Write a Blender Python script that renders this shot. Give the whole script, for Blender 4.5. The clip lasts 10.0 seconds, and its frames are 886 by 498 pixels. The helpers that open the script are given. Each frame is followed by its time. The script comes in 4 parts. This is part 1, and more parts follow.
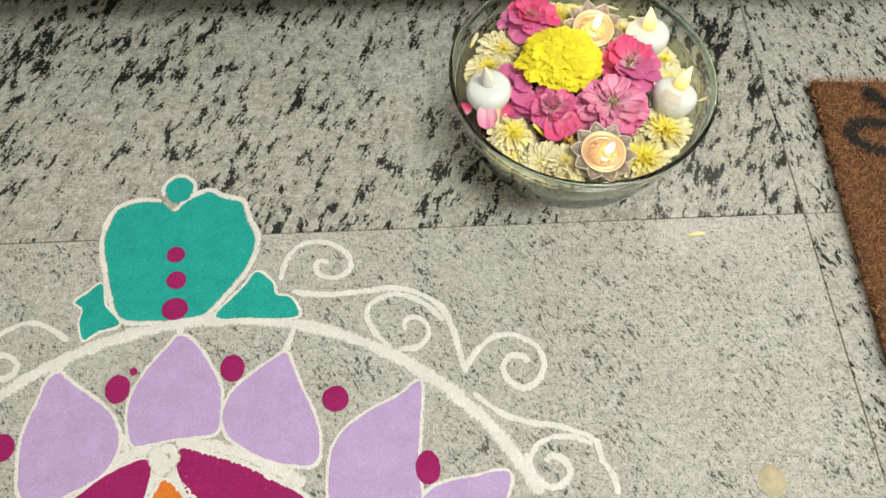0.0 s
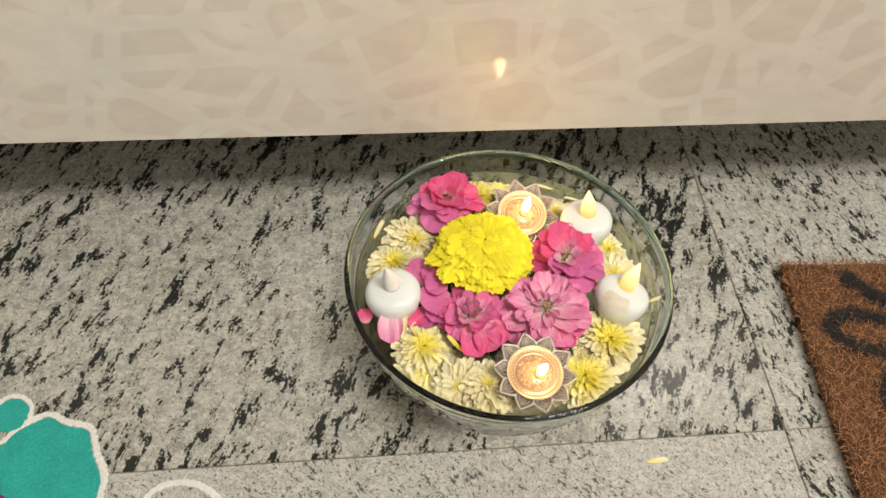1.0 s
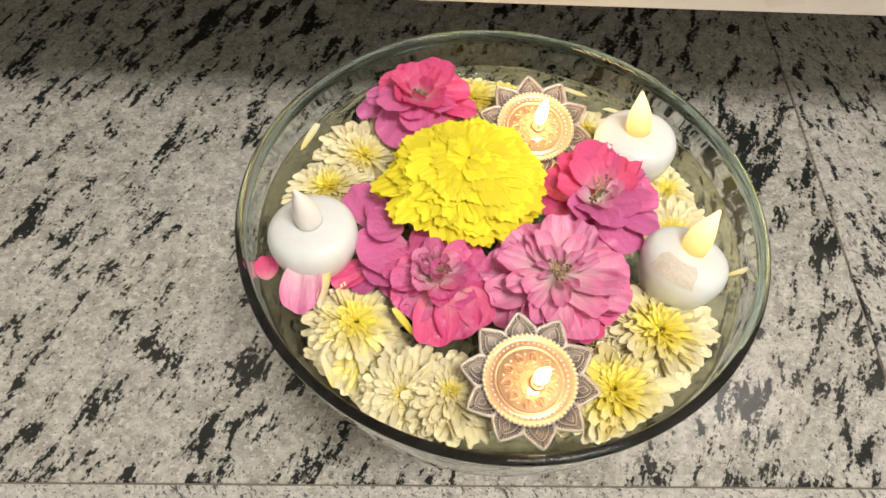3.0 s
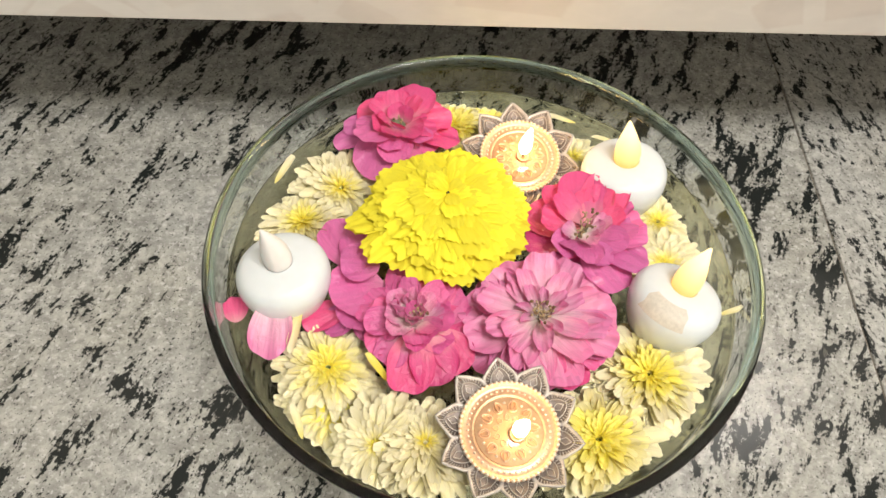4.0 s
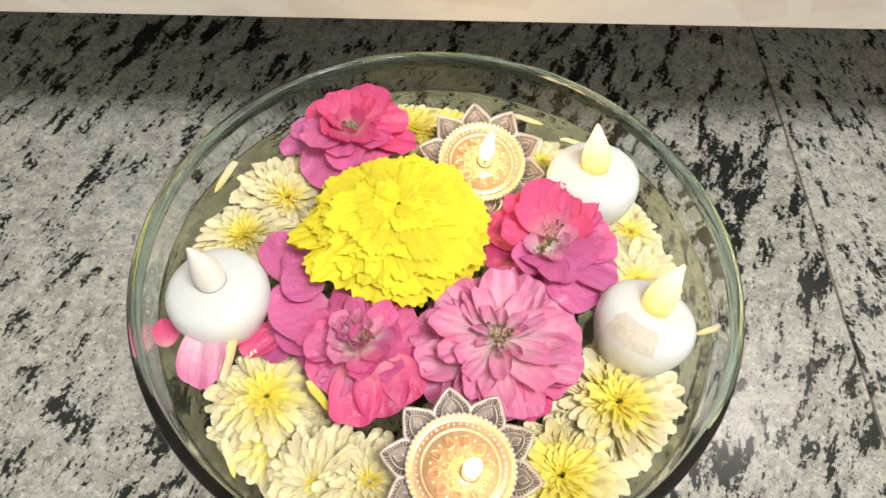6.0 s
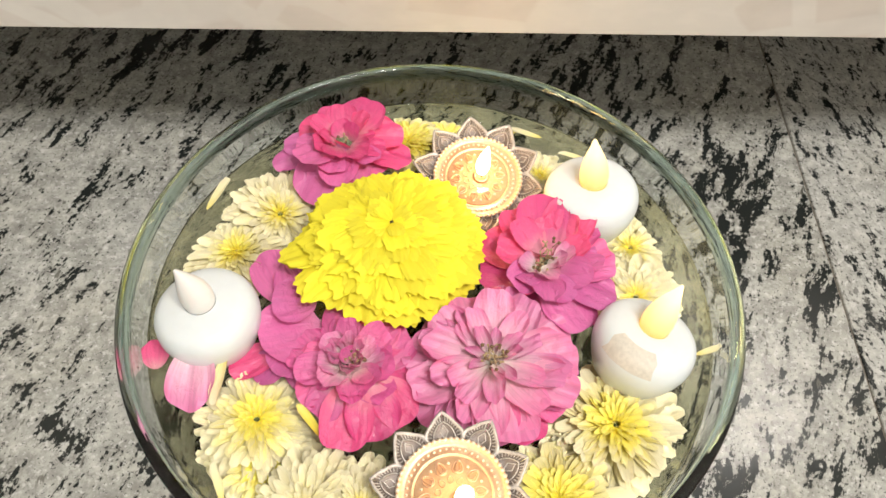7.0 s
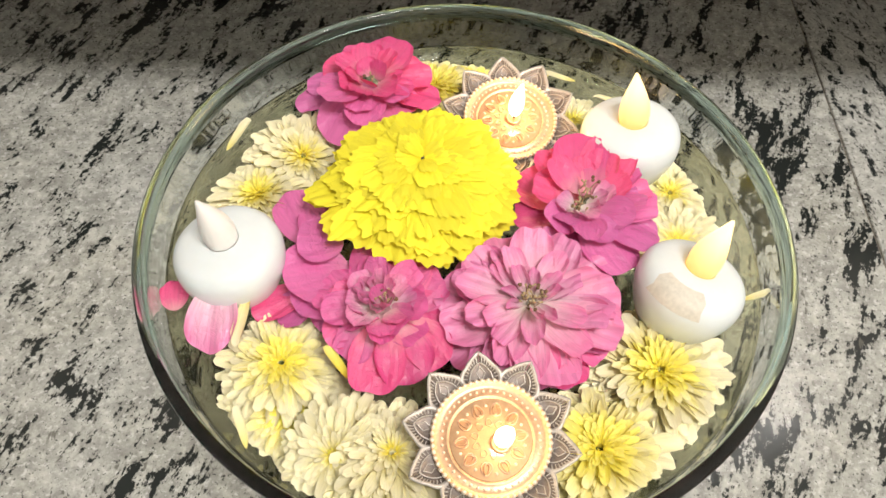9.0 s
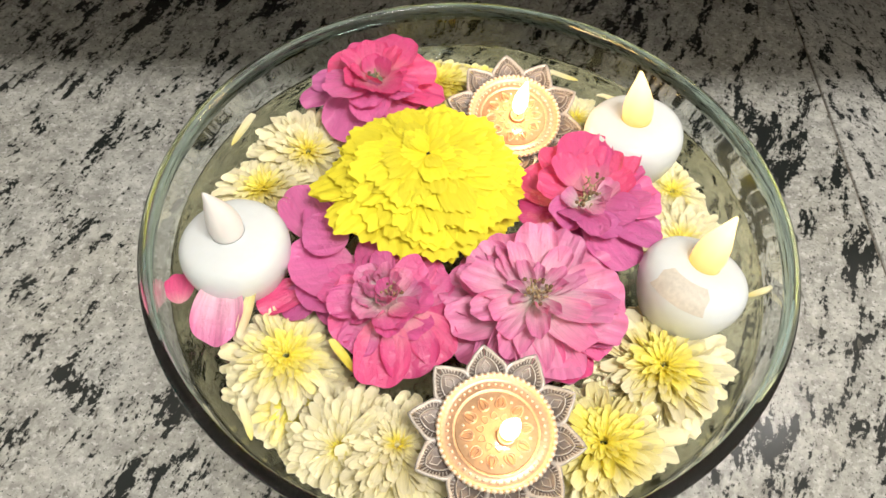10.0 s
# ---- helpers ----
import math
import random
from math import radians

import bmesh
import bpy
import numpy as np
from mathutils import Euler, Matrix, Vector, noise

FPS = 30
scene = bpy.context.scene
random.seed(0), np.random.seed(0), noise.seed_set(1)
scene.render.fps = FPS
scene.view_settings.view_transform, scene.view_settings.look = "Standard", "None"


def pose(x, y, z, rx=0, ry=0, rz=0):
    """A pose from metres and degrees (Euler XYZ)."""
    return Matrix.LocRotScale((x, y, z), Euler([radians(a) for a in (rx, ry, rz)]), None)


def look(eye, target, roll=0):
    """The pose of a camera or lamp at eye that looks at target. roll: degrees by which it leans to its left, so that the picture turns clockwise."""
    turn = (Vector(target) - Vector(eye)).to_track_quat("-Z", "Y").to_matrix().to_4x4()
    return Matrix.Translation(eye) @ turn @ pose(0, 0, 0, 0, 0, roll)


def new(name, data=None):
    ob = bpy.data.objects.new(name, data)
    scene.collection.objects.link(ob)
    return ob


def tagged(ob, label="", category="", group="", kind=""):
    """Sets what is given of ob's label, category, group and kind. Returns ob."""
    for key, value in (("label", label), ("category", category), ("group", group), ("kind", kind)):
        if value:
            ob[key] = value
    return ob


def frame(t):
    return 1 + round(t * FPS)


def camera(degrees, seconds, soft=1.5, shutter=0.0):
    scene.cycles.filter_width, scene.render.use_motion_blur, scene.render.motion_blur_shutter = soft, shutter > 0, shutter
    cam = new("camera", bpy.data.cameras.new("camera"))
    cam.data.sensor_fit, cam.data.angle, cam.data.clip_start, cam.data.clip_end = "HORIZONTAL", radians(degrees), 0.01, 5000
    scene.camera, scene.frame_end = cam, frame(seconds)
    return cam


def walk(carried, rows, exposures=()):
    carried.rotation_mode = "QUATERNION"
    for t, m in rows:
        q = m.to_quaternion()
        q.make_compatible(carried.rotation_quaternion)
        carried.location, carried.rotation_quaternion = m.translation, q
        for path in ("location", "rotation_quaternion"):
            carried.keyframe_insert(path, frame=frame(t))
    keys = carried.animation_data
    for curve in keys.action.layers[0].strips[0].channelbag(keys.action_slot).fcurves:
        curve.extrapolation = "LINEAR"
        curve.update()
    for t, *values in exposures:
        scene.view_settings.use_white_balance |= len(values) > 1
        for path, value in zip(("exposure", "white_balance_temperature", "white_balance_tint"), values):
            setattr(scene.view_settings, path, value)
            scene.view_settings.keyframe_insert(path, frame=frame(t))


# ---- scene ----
cam = camera(54.9, 10.0)
PATH = [
    (0, (-0.189, -0.498, 0.753), (-0.078, 0.45, -1.005), 3.6),
    (0.5, (-0.143, -0.42, 0.695), (0.001, 0.569, -1.037), 4.2),
    (1, (-0.121, -0.351, 0.66), (0.079, 0.839, -0.935), 5.3),
    (1.5, (-0.097, -0.28, 0.561), (0.086, 0.947, -1.007), 5.4),
    (2, (-0.075, -0.227, 0.487), (0.044, 0.949, -1.126), 5.1),
    (2.5, (-0.06, -0.218, 0.459), (0.015, 0.935, -1.173), 4.1),
    (3, (-0.052, -0.223, 0.448), (0.042, 0.916, -1.193), 5.0),
    (4.3, (-0.035, -0.195, 0.442), (0.033, 0.954, -1.193), 3.5),
    (4.5, (-0.039, -0.195, 0.444), (0.082, 0.952, -1.19), 5.9),
    (5, (-0.039, -0.185, 0.418), (0.087, 0.94, -1.231), 6.2),
    (5.5, (-0.035, -0.178, 0.407), (0.033, 0.931, -1.256), 3.0),
    (6, (-0.016, -0.171, 0.422), (0.064, 0.958, -1.227), 3.9),
    (6.2, (-0.009, -0.172, 0.42), (0.061, 0.97, -1.22), 3.4),
    (7.3, (-0.008, -0.158, 0.422), (0.043, 0.969, -1.23), 2.5),
    (7.5, (-0.011, -0.161, 0.426), (0.067, 0.973, -1.22), 3.6),
    (8, (-0.011, -0.172, 0.422), (0.074, 0.965, -1.222), 4.1),
    (8.5, (-0.022, -0.171, 0.42), (0.087, 0.985, -1.208), 5.0),
    (9, (-0.019, -0.17, 0.392), (0.022, 0.956, -1.261), 2.3),
    (9.5, (-0.02, -0.166, 0.391), (0.028, 0.982, -1.246), 3.0),
    (10, (-0.024, -0.175, 0.39), (0.035, 0.966, -1.251), 3.4),
]
EXPOSURES = [(0, -0.10, 6600, 5), (1, -0.20, 6950, 11), (2.5, -0.16, 6900, 14), (4.5, 0.0, 6500, 12), (10, 0.03, 6450, 12)]
walk(cam, [(t, look(eye, target, roll)) for t, eye, target, roll in PATH], EXPOSURES)

# ---------------------------------------------------------------- light
world = bpy.data.worlds.new("world")
world.use_nodes = True
world.node_tree.nodes["Background"].inputs[0].default_value = (0.9, 0.95, 1.0, 1)
world.node_tree.nodes["Background"].inputs[1].default_value = 0.05
scene.world = world

LAMP_AT = (0.85, -0.88, 2.66)
lamp_data = bpy.data.lights.new("ceiling_lamp_light", "AREA")
lamp_data.shape, lamp_data.size, lamp_data.size_y, lamp_data.energy = "RECTANGLE", 1.2, 0.60, 73
lamp_data.color = (1.0, 0.97, 0.90)
lamp_light = new("ceiling_lamp_light", lamp_data)
lamp_light.matrix_world = pose(*LAMP_AT)


# ---------------------------------------------------------------- materials
class Net:
    """A small helper to wire one material's nodes."""

    def __init__(self, name, made=None):
        self.m = made or bpy.data.materials.new(name)
        self.m.use_nodes = True
        self.t = self.m.node_tree
        self.b = self.t.nodes["Principled BSDF"]
        self.out = self.t.nodes["Material Output"]

    def n(self, kind, **k):
        node = self.t.nodes.new(kind)
        for key, v in k.items():
            if key in node.inputs:
                node.inputs[key].default_value = v
            else:
                setattr(node, key, v)
        return node

    def l(self, a, b):
        self.t.links.new(a, b)

    def set(self, **k):
        for key, v in k.items():
            self.b.inputs[key.replace("_", " ")].default_value = v
        return self

    def coord(self, kind="Object"):
        return self.n("ShaderNodeTexCoord").outputs[kind]

    def noise(self, vec, scale, detail=3.0, rough=0.55, distortion=0.0):
        k = self.n("ShaderNodeTexNoise")
        k.inputs["Scale"].default_value = scale
        k.inputs["Detail"].default_value = detail
        k.inputs["Roughness"].default_value = rough
        k.inputs["Distortion"].default_value = distortion
        self.l(vec, k.inputs["Vector"])
        return k.outputs["Fac"]

    def ramp(self, fac, *stops):
        k = self.n("ShaderNodeValToRGB")
        e = k.color_ramp.elements
        while len(e) < len(stops):
            e.new(0.5)
        for el, (p, c) in zip(e, stops):
            el.position = p
            el.color = (c, c, c, 1) if isinstance(c, (int, float)) else (*c, 1)
        self.l(fac, k.inputs["Fac"])
        return k.outputs["Color"]

    def mix(self, fac, a, b, mode="MIX"):
        k = self.n("ShaderNodeMix", data_type="RGBA", blend_type=mode)
        for sock, v in ((k.inputs[0], fac), (k.inputs[6], a), (k.inputs[7], b)):
            if isinstance(v, bpy.types.NodeSocket):
                self.l(v, sock)
            else:
                sock.default_value = v if isinstance(v, (int, float)) else (*v, 1)
        return k.outputs[2]

    def math(self, op, a, b):
        k = self.n("ShaderNodeMath", operation=op)
        for sock, v in zip(k.inputs, (a, b)):
            if isinstance(v, bpy.types.NodeSocket):
                self.l(v, sock)
            else:
                sock.default_value = v
        return k.outputs[0]

    def bump(self, height, strength, distance):
        k = self.n("ShaderNodeBump")
        k.inputs["Strength"].default_value, k.inputs["Distance"].default_value = strength, distance
        self.l(height, k.inputs["Height"])
        self.l(k.outputs["Normal"], self.b.inputs["Normal"])

    def stretched(self, vec, angle, along, across):
        r = self.n("ShaderNodeVectorRotate", rotation_type="Z_AXIS")
        r.inputs["Angle"].default_value = radians(-angle)
        self.l(vec, r.inputs["Vector"])
        s = self.n("ShaderNodeVectorMath", operation="MULTIPLY")
        s.inputs[1].default_value = (along, across, 60)
        self.l(r.outputs[0], s.inputs[0])
        return s.outputs[0]


def granite(name, angle, along, across, cut, dark, soft_dark, light, speck, mottle=0.72, grain=0.60, dots=0.63):
    """Polished granite: pale grained ground, slanting dark mica streaks in drifts, fine specks."""
    g = Net(name)
    c = g.coord()
    warp = g.n("ShaderNodeVectorMath", operation="ADD")
    wob = g.n("ShaderNodeTexNoise")
    wob.inputs["Scale"].default_value = 30
    g.l(c, wob.inputs["Vector"])
    sc = g.n("ShaderNodeVectorMath", operation="SCALE")
    sc.inputs["Scale"].default_value = 0.012
    g.l(wob.outputs["Color"], sc.inputs[0])
    g.l(c, warp.inputs[0])
    g.l(sc.outputs[0], warp.inputs[1])
    v = warp.outputs[0]
    ground = g.ramp(g.noise(c, 160, 4, 0.65), (0.3, [x * 0.80 for x in light]), (0.52, light), (0.75, [min(1, x * 1.16) for x in light]))
    stain = g.ramp(g.noise(c, 13, 4), (0.35, (0.93, 0.915, 0.88)), (0.65, (1.0, 1.0, 1.0)))
    ground = g.mix(1.0, ground, stain, "MULTIPLY")
    cloud = g.ramp(g.noise(c, 75, 5, 0.65), (0.40, mottle), (0.58, 1.0))
    ground = g.mix(1.0, ground, cloud, "MULTIPLY")
    quartz = g.ramp(g.noise(c, 210, 4, 0.7), (0.50, 0.0), (0.62, 1.0))
    ground = g.mix(g.math("MULTIPLY", quartz, grain), ground, (0.22, 0.21, 0.195))
    spar = g.ramp(g.noise(c, 270, 3, 0.7), (0.55, 0.0), (0.64, 1.0))
    ground = g.mix(g.math("MULTIPLY", spar, 0.75), ground, (0.66, 0.65, 0.63))
    streak = g.noise(g.stretched(v, angle, along, across), 1.0, 6, 0.68)
    drift = g.noise(g.stretched(v, angle, along * 0.16, across * 0.10), 1.0, 2)
    field = g.math("ADD", streak, g.math("MULTIPLY", g.math("SUBTRACT", drift, 0.5), 0.24))
    field = g.math("ADD", field, g.math("MULTIPLY", g.math("SUBTRACT", g.noise(c, 330, 3), 0.5), 0.27))
    halo = g.ramp(field, (cut - 0.06, 0.0), (cut + 0.02, 1.0))
    core = g.ramp(field, (cut + 0.004, 0.0), (cut + 0.030, 1.0))
    col = g.mix(g.math("MULTIPLY", halo, 0.34), ground, soft_dark)
    col = g.mix(core, col, dark)
    specks = g.ramp(g.noise(g.stretched(v, angle + 12, along * 3.2, across * 2.4), 1.0, 3), (speck, 0.0), (speck + 0.05, 1.0))
    col = g.mix(g.math("MULTIPLY", specks, 0.8), col, soft_dark)
    pepper = g.ramp(g.noise(c, 480, 2), (dots, 0.0), (dots + 0.03, 1.0))
    col = g.mix(g.math("MULTIPLY", pepper, 0.75), col, dark)
    g.l(col, g.b.inputs["Base Color"])
    rough = g.ramp(g.noise(c, 40, 3), (0.3, 0.11), (0.7, 0.20))
    g.l(rough, g.b.inputs["Roughness"])
    g.bump(g.noise(c, 300, 3), 0.05, 0.001)
    return g.m


M_GRANITE_BOLD = granite("streaked_granite", 66, 36, 104, 0.552, (0.018, 0.021, 0.020), (0.12, 0.115, 0.098), (0.525, 0.525, 0.488), 0.655, 0.68, 0.50)
M_GRANITE_FINE = granite("fine_granite", 122, 150, 330, 0.588, (0.10, 0.102, 0.098), (0.24, 0.24, 0.225), (0.565, 0.567, 0.542), 0.60, 0.84, 0.35, 0.605)
M_GRANITE_SIDE = granite("speckled_granite", 98, 62, 140, 0.562, (0.025, 0.028, 0.028), (0.16, 0.158, 0.145), (0.54, 0.54, 0.51), 0.60, 0.80, 0.40)
M_GRANITE_SIDE2 = granite("speckled_granite_front", 114, 72, 165, 0.568, (0.03, 0.033, 0.032), (0.17, 0.168, 0.155), (0.54, 0.54, 0.51), 0.61, 0.80, 0.40)


def plain(name, colour, rough=0.5, metal=0.0, var=0.12, scale=60, bump=0.0, **k):
    p = Net(name)
    c = p.coord()
    big = p.ramp(p.noise(c, scale * 0.2, 3), (0.3, [x * (1 - var) for x in colour]), (0.7, [min(1, x * (1 + var * 0.5)) for x in colour]))
    fine = p.ramp(p.noise(c, scale * 3, 3), (0.3, 1 - var), (0.7, 1.0))
    p.l(p.mix(1.0, big, fine, "MULTIPLY"), p.b.inputs["Base Color"])
    p.set(Roughness=rough, Metallic=metal, **k)
    if bump:
        p.bump(p.noise(c, scale * 4, 3), bump, 0.001)
    return p.m


M_GROUT = plain("grout", (0.20, 0.175, 0.14), 0.9, scale=200)
M_WALL = plain("wall_paint", (0.84, 0.82, 0.78), 0.8, scale=20)
M_CEIL = plain("ceiling_paint", (0.82, 0.82, 0.80), 0.9, scale=20)
M_DARK = plain("dark_board", (0.05, 0.045, 0.04), 0.7)


def laminate():
    """Glossy cream laminate, paler straight bands crossing at odd angles over beige patches."""
    p = Net("crackle_laminate")
    c = p.coord()
    flat = p.n("ShaderNodeVectorMath", operation="MULTIPLY")
    flat.inputs[1].default_value = (1, 0, 1.12)
    p.l(c, flat.inputs[0])
    bands = None
    for scale, cut, off in ((15.5, 0.075, 0.0), (11.0, 0.060, 3.7)):
        sh = p.n("ShaderNodeVectorMath", operation="ADD")
        sh.inputs[1].default_value = (off, 0.3, off * 0.6)
        p.l(flat.outputs[0], sh.inputs[0])
        vo = p.n("ShaderNodeTexVoronoi", feature="DISTANCE_TO_EDGE")
        vo.inputs["Scale"].default_value = scale
        p.l(sh.outputs[0], vo.inputs["Vector"])
        r = p.ramp(vo.outputs["Distance"], (cut, 1.0), (cut + 0.025, 0.0))
        bands = r if bands is None else p.mix(1.0, bands, r, "LIGHTEN")
    patch = p.ramp(p.noise(c, 9, 3), (0.3, (0.71, 0.64, 0.575)), (0.7, (0.755, 0.695, 0.63)))
    wisp = p.ramp(p.noise(p.stretched(c, 20, 8, 90), 1.0, 3), (0.4, 0.94), (0.6, 1.0))
    col = p.mix(p.math("MULTIPLY", bands, 0.8), patch, (0.80, 0.752, 0.69))
    p.l(p.mix(1.0, col, wisp, "MULTIPLY"), p.b.inputs["Base Color"])
    p.set(Roughness=0.38, Coat_Weight=1.0, Coat_Roughness=0.02)
    return p.m


M_LAMINATE = laminate()


def glassy(name, colour, ior=1.46, rough=0.0):
    p = Net(name)
    p.set(Base_Color=(*colour, 1), Roughness=rough, IOR=ior, Transmission_Weight=1.0)
    return p.m


M_GLASS = glassy("clear_glass", (0.955, 0.985, 0.965))
M_RIM = glassy("green_tinted_glass", (0.64, 0.82, 0.75))


def water_surface():
    p = Net("water_surface")
    p.set(Base_Color=(0.985, 0.985, 0.95, 1), Roughness=0.0, IOR=1.33, Transmission_Weight=1.0)
    p.bump(p.noise(p.coord(), 45, 2), 0.10, 0.003)
    return p.m


def water_body():
    p = Net("water_body")
    tr = p.n("ShaderNodeBsdfTransparent")
    tr.inputs["Color"].default_value = (0.74, 0.72, 0.52, 1)
    p.l(tr.outputs[0], p.out.inputs["Surface"])
    return p.m


M_WATER, M_WATER_BODY = water_surface(), water_body()


def petal_mat(name, base, mid, tip, rough=0.5, trans=0.25, veins=0.12, gloss=0.35, hue=0.06, value=0.80, crumple=0.3):
    """A petal: colour runs from its base to its tip, with fine veins and a little light coming through."""
    p = Net(name)
    uv = p.n("ShaderNodeUVMap")
    sep = p.n("ShaderNodeSeparateXYZ")
    p.l(uv.outputs[0], sep.inputs[0])
    oi = p.n("ShaderNodeObjectInfo")
    c = p.coord()
    grad = p.math("ADD", sep.outputs["Y"], p.math("MULTIPLY", p.math("SUBTRACT", p.noise(c, 4, 2), 0.5), 0.35))
    col = p.ramp(grad, (0.06, base), (0.46, mid), (0.95, tip))
    sx = p.n("ShaderNodeCombineXYZ")
    p.l(p.math("MULTIPLY", sep.outputs["X"], 16.0), sx.inputs[0])
    p.l(p.math("MULTIPLY", sep.outputs["Y"], 1.6), sx.inputs[1])
    p.l(p.math("MULTIPLY", oi.outputs["Random"], 30.0), sx.inputs[2])
    vein = p.ramp(p.noise(sx.outputs[0], 1.0, 3), (0.35, 1 - veins * 2), (0.6, 1.0))
    col = p.mix(1.0, col, vein, "MULTIPLY")
    vary = p.n("ShaderNodeHueSaturation")
    p.l(p.math("ADD", 0.5 - hue * 0.25, p.math("MULTIPLY", oi.outputs["Random"], hue * 0.5)), vary.inputs["Hue"])
    p.l(p.math("ADD", value, p.math("MULTIPLY", oi.outputs["Random"], 0.24)), vary.inputs["Value"])
    p.l(col, vary.inputs["Color"])
    col = vary.outputs["Color"]
    p.l(col, p.b.inputs["Base Color"])
    p.set(Roughness=rough)
    p.b.inputs["Specular IOR Level"].default_value = gloss
    folds = p.math("ADD", p.math("MULTIPLY", p.noise(sx.outputs[0], 1.0, 4), 0.4), p.math("MULTIPLY", p.noise(c, 5.5, 5, 0.6, 0.6), 0.9))
    p.bump(folds, crumple, 0.0022)
    tl = p.n("ShaderNodeBsdfTranslucent")
    p.l(col, tl.inputs["Color"])
    ms = p.n("ShaderNodeMixShader")
    ms.inputs[0].default_value = trans
    p.l(p.b.outputs[0], ms.inputs[1])
    p.l(tl.outputs[0], ms.inputs[2])
    p.l(ms.outputs[0], p.out.inputs["Surface"])
    return p.m


M_MUM = petal_mat("mum_petal_cream", (0.94, 0.82, 0.26), (0.95, 0.86, 0.46), (0.95, 0.88, 0.60), trans=0.15, value=0.88, veins=0.05, hue=0.015)
M_MUM_H = petal_mat("mum_petal_half_yellow", (0.95, 0.78, 0.07), (0.95, 0.83, 0.20), (0.95, 0.87, 0.46), trans=0.15, value=0.88, veins=0.05, hue=0.015)
M_MUM_Y = petal_mat("mum_petal_yellow", (0.97, 0.82, 0.08), (0.97, 0.86, 0.12), (0.97, 0.88, 0.24), trans=0.15, value=0.94, veins=0.04, hue=0.015)
M_MARI = petal_mat("marigold_petal", (0.97, 0.80, 0.035), (0.97, 0.85, 0.045), (0.98, 0.88, 0.060), rough=0.6, trans=0.14, value=0.86, gloss=0.12, hue=0.01, veins=0.02)
WET = dict(trans=0.14, hue=0.03, rough=0.30, gloss=0.6, crumple=0.6, value=0.90)
M_ROSE = petal_mat("rose_petal_pink", (0.93, 0.62, 0.62), (0.88, 0.22, 0.45), (0.86, 0.15, 0.40), veins=0.06, **WET)
M_ROSE_RED = petal_mat("rose_petal_crimson", (0.88, 0.36, 0.44), (0.87, 0.12, 0.31), (0.84, 0.085, 0.27), veins=0.05, **WET)
M_ROSE_MAUVE = petal_mat("rose_petal_mauve", (0.82, 0.27, 0.50), (0.78, 0.18, 0.45), (0.76, 0.17, 0.44), veins=0.05, **WET)
M_ROSE_PALE = petal_mat("rose_petal_faded", (0.95, 0.87, 0.78), (0.90, 0.46, 0.62), (0.86, 0.25, 0.50), veins=0.08, **WET)
M_GREEN = plain("sepal_green", (0.16, 0.20, 0.04), 0.6, scale=300)
M_STAMEN = plain("stamen_brown", (0.60, 0.44, 0.24), 0.7, scale=600, var=0.3)
M_ANTHER = plain("anther_dark", (0.24, 0.14, 0.07), 0.7, scale=600, var=0.3)

M_CANDLE = plain("candle_plastic", (0.79, 0.83, 0.84), 0.24, var=0.03, scale=80, Subsurface_Weight=0.15, Subsurface_Radius=(0.006, 0.005, 0.004))
M_SCUFF = plain("scuffed_plastic", (0.78, 0.72, 0.62), 0.6, var=0.15, scale=200)
M_BULB_OFF = plain("unlit_bulb_plastic", (0.90, 0.87, 0.84), 0.35, var=0.03, Subsurface_Weight=0.3, Subsurface_Radius=(0.004, 0.003, 0.003))


def glow(name, low, high, s_low, s_high, power=1.0):
    """Gives off light; warmer at the base."""
    p = Net(name)
    sep = p.n("ShaderNodeSeparateXYZ")
    p.l(p.coord("Generated"), sep.inputs[0])
    p.l(p.ramp(sep.outputs["Z"], (0.1, low), (0.75, high)), p.b.inputs["Emission Color"])
    p.l(p.math("MULTIPLY", p.ramp(sep.outputs["Z"], (0.1, s_low), (0.9, s_high)), power), p.b.inputs["Emission Strength"])
    p.set(Base_Color=(0.28, 0.24, 0.15, 1), Roughness=0.4)
    return p.m


M_BULB_ON = glow("lit_bulb", (1.0, 0.50, 0.09), (1.0, 0.80, 0.40), 0.62, 1.0, 1.9)
M_FLAME = glow("flame", (1.0, 0.62, 0.22), (1.0, 0.86, 0.55), 1.0, 1.0)
for node in M_FLAME.node_tree.nodes:
    if node.type == "BSDF_PRINCIPLED":
        for link in list(node.inputs["Emission Strength"].links):
            M_FLAME.node_tree.links.remove(link)
        node.inputs["Emission Strength"].default_value = 18.0
M_SILVER = plain("oxidised_silver", (0.62, 0.565, 0.52), 0.40, 0.35, var=0.30, scale=500)
M_SILVER_DARK = plain("dark_silver", (0.27, 0.225, 0.20), 0.5, 0.6, var=0.3, scale=500)
M_BEAD = plain("gilt_bead", (0.86, 0.76, 0.62), 0.35, 0.4, var=0.15, scale=300)
M_COPPER = plain("copper_plate", (0.74, 0.47, 0.30), 0.34, 0.55, var=0.25, scale=300)
M_WAX = plain("amber_oil", (0.68, 0.42, 0.23), 0.12, 0.0, var=0.2, scale=150, Coat_Weight=0.6)
M_WICK = plain("burnt_wick", (0.05, 0.04, 0.03), 0.9)


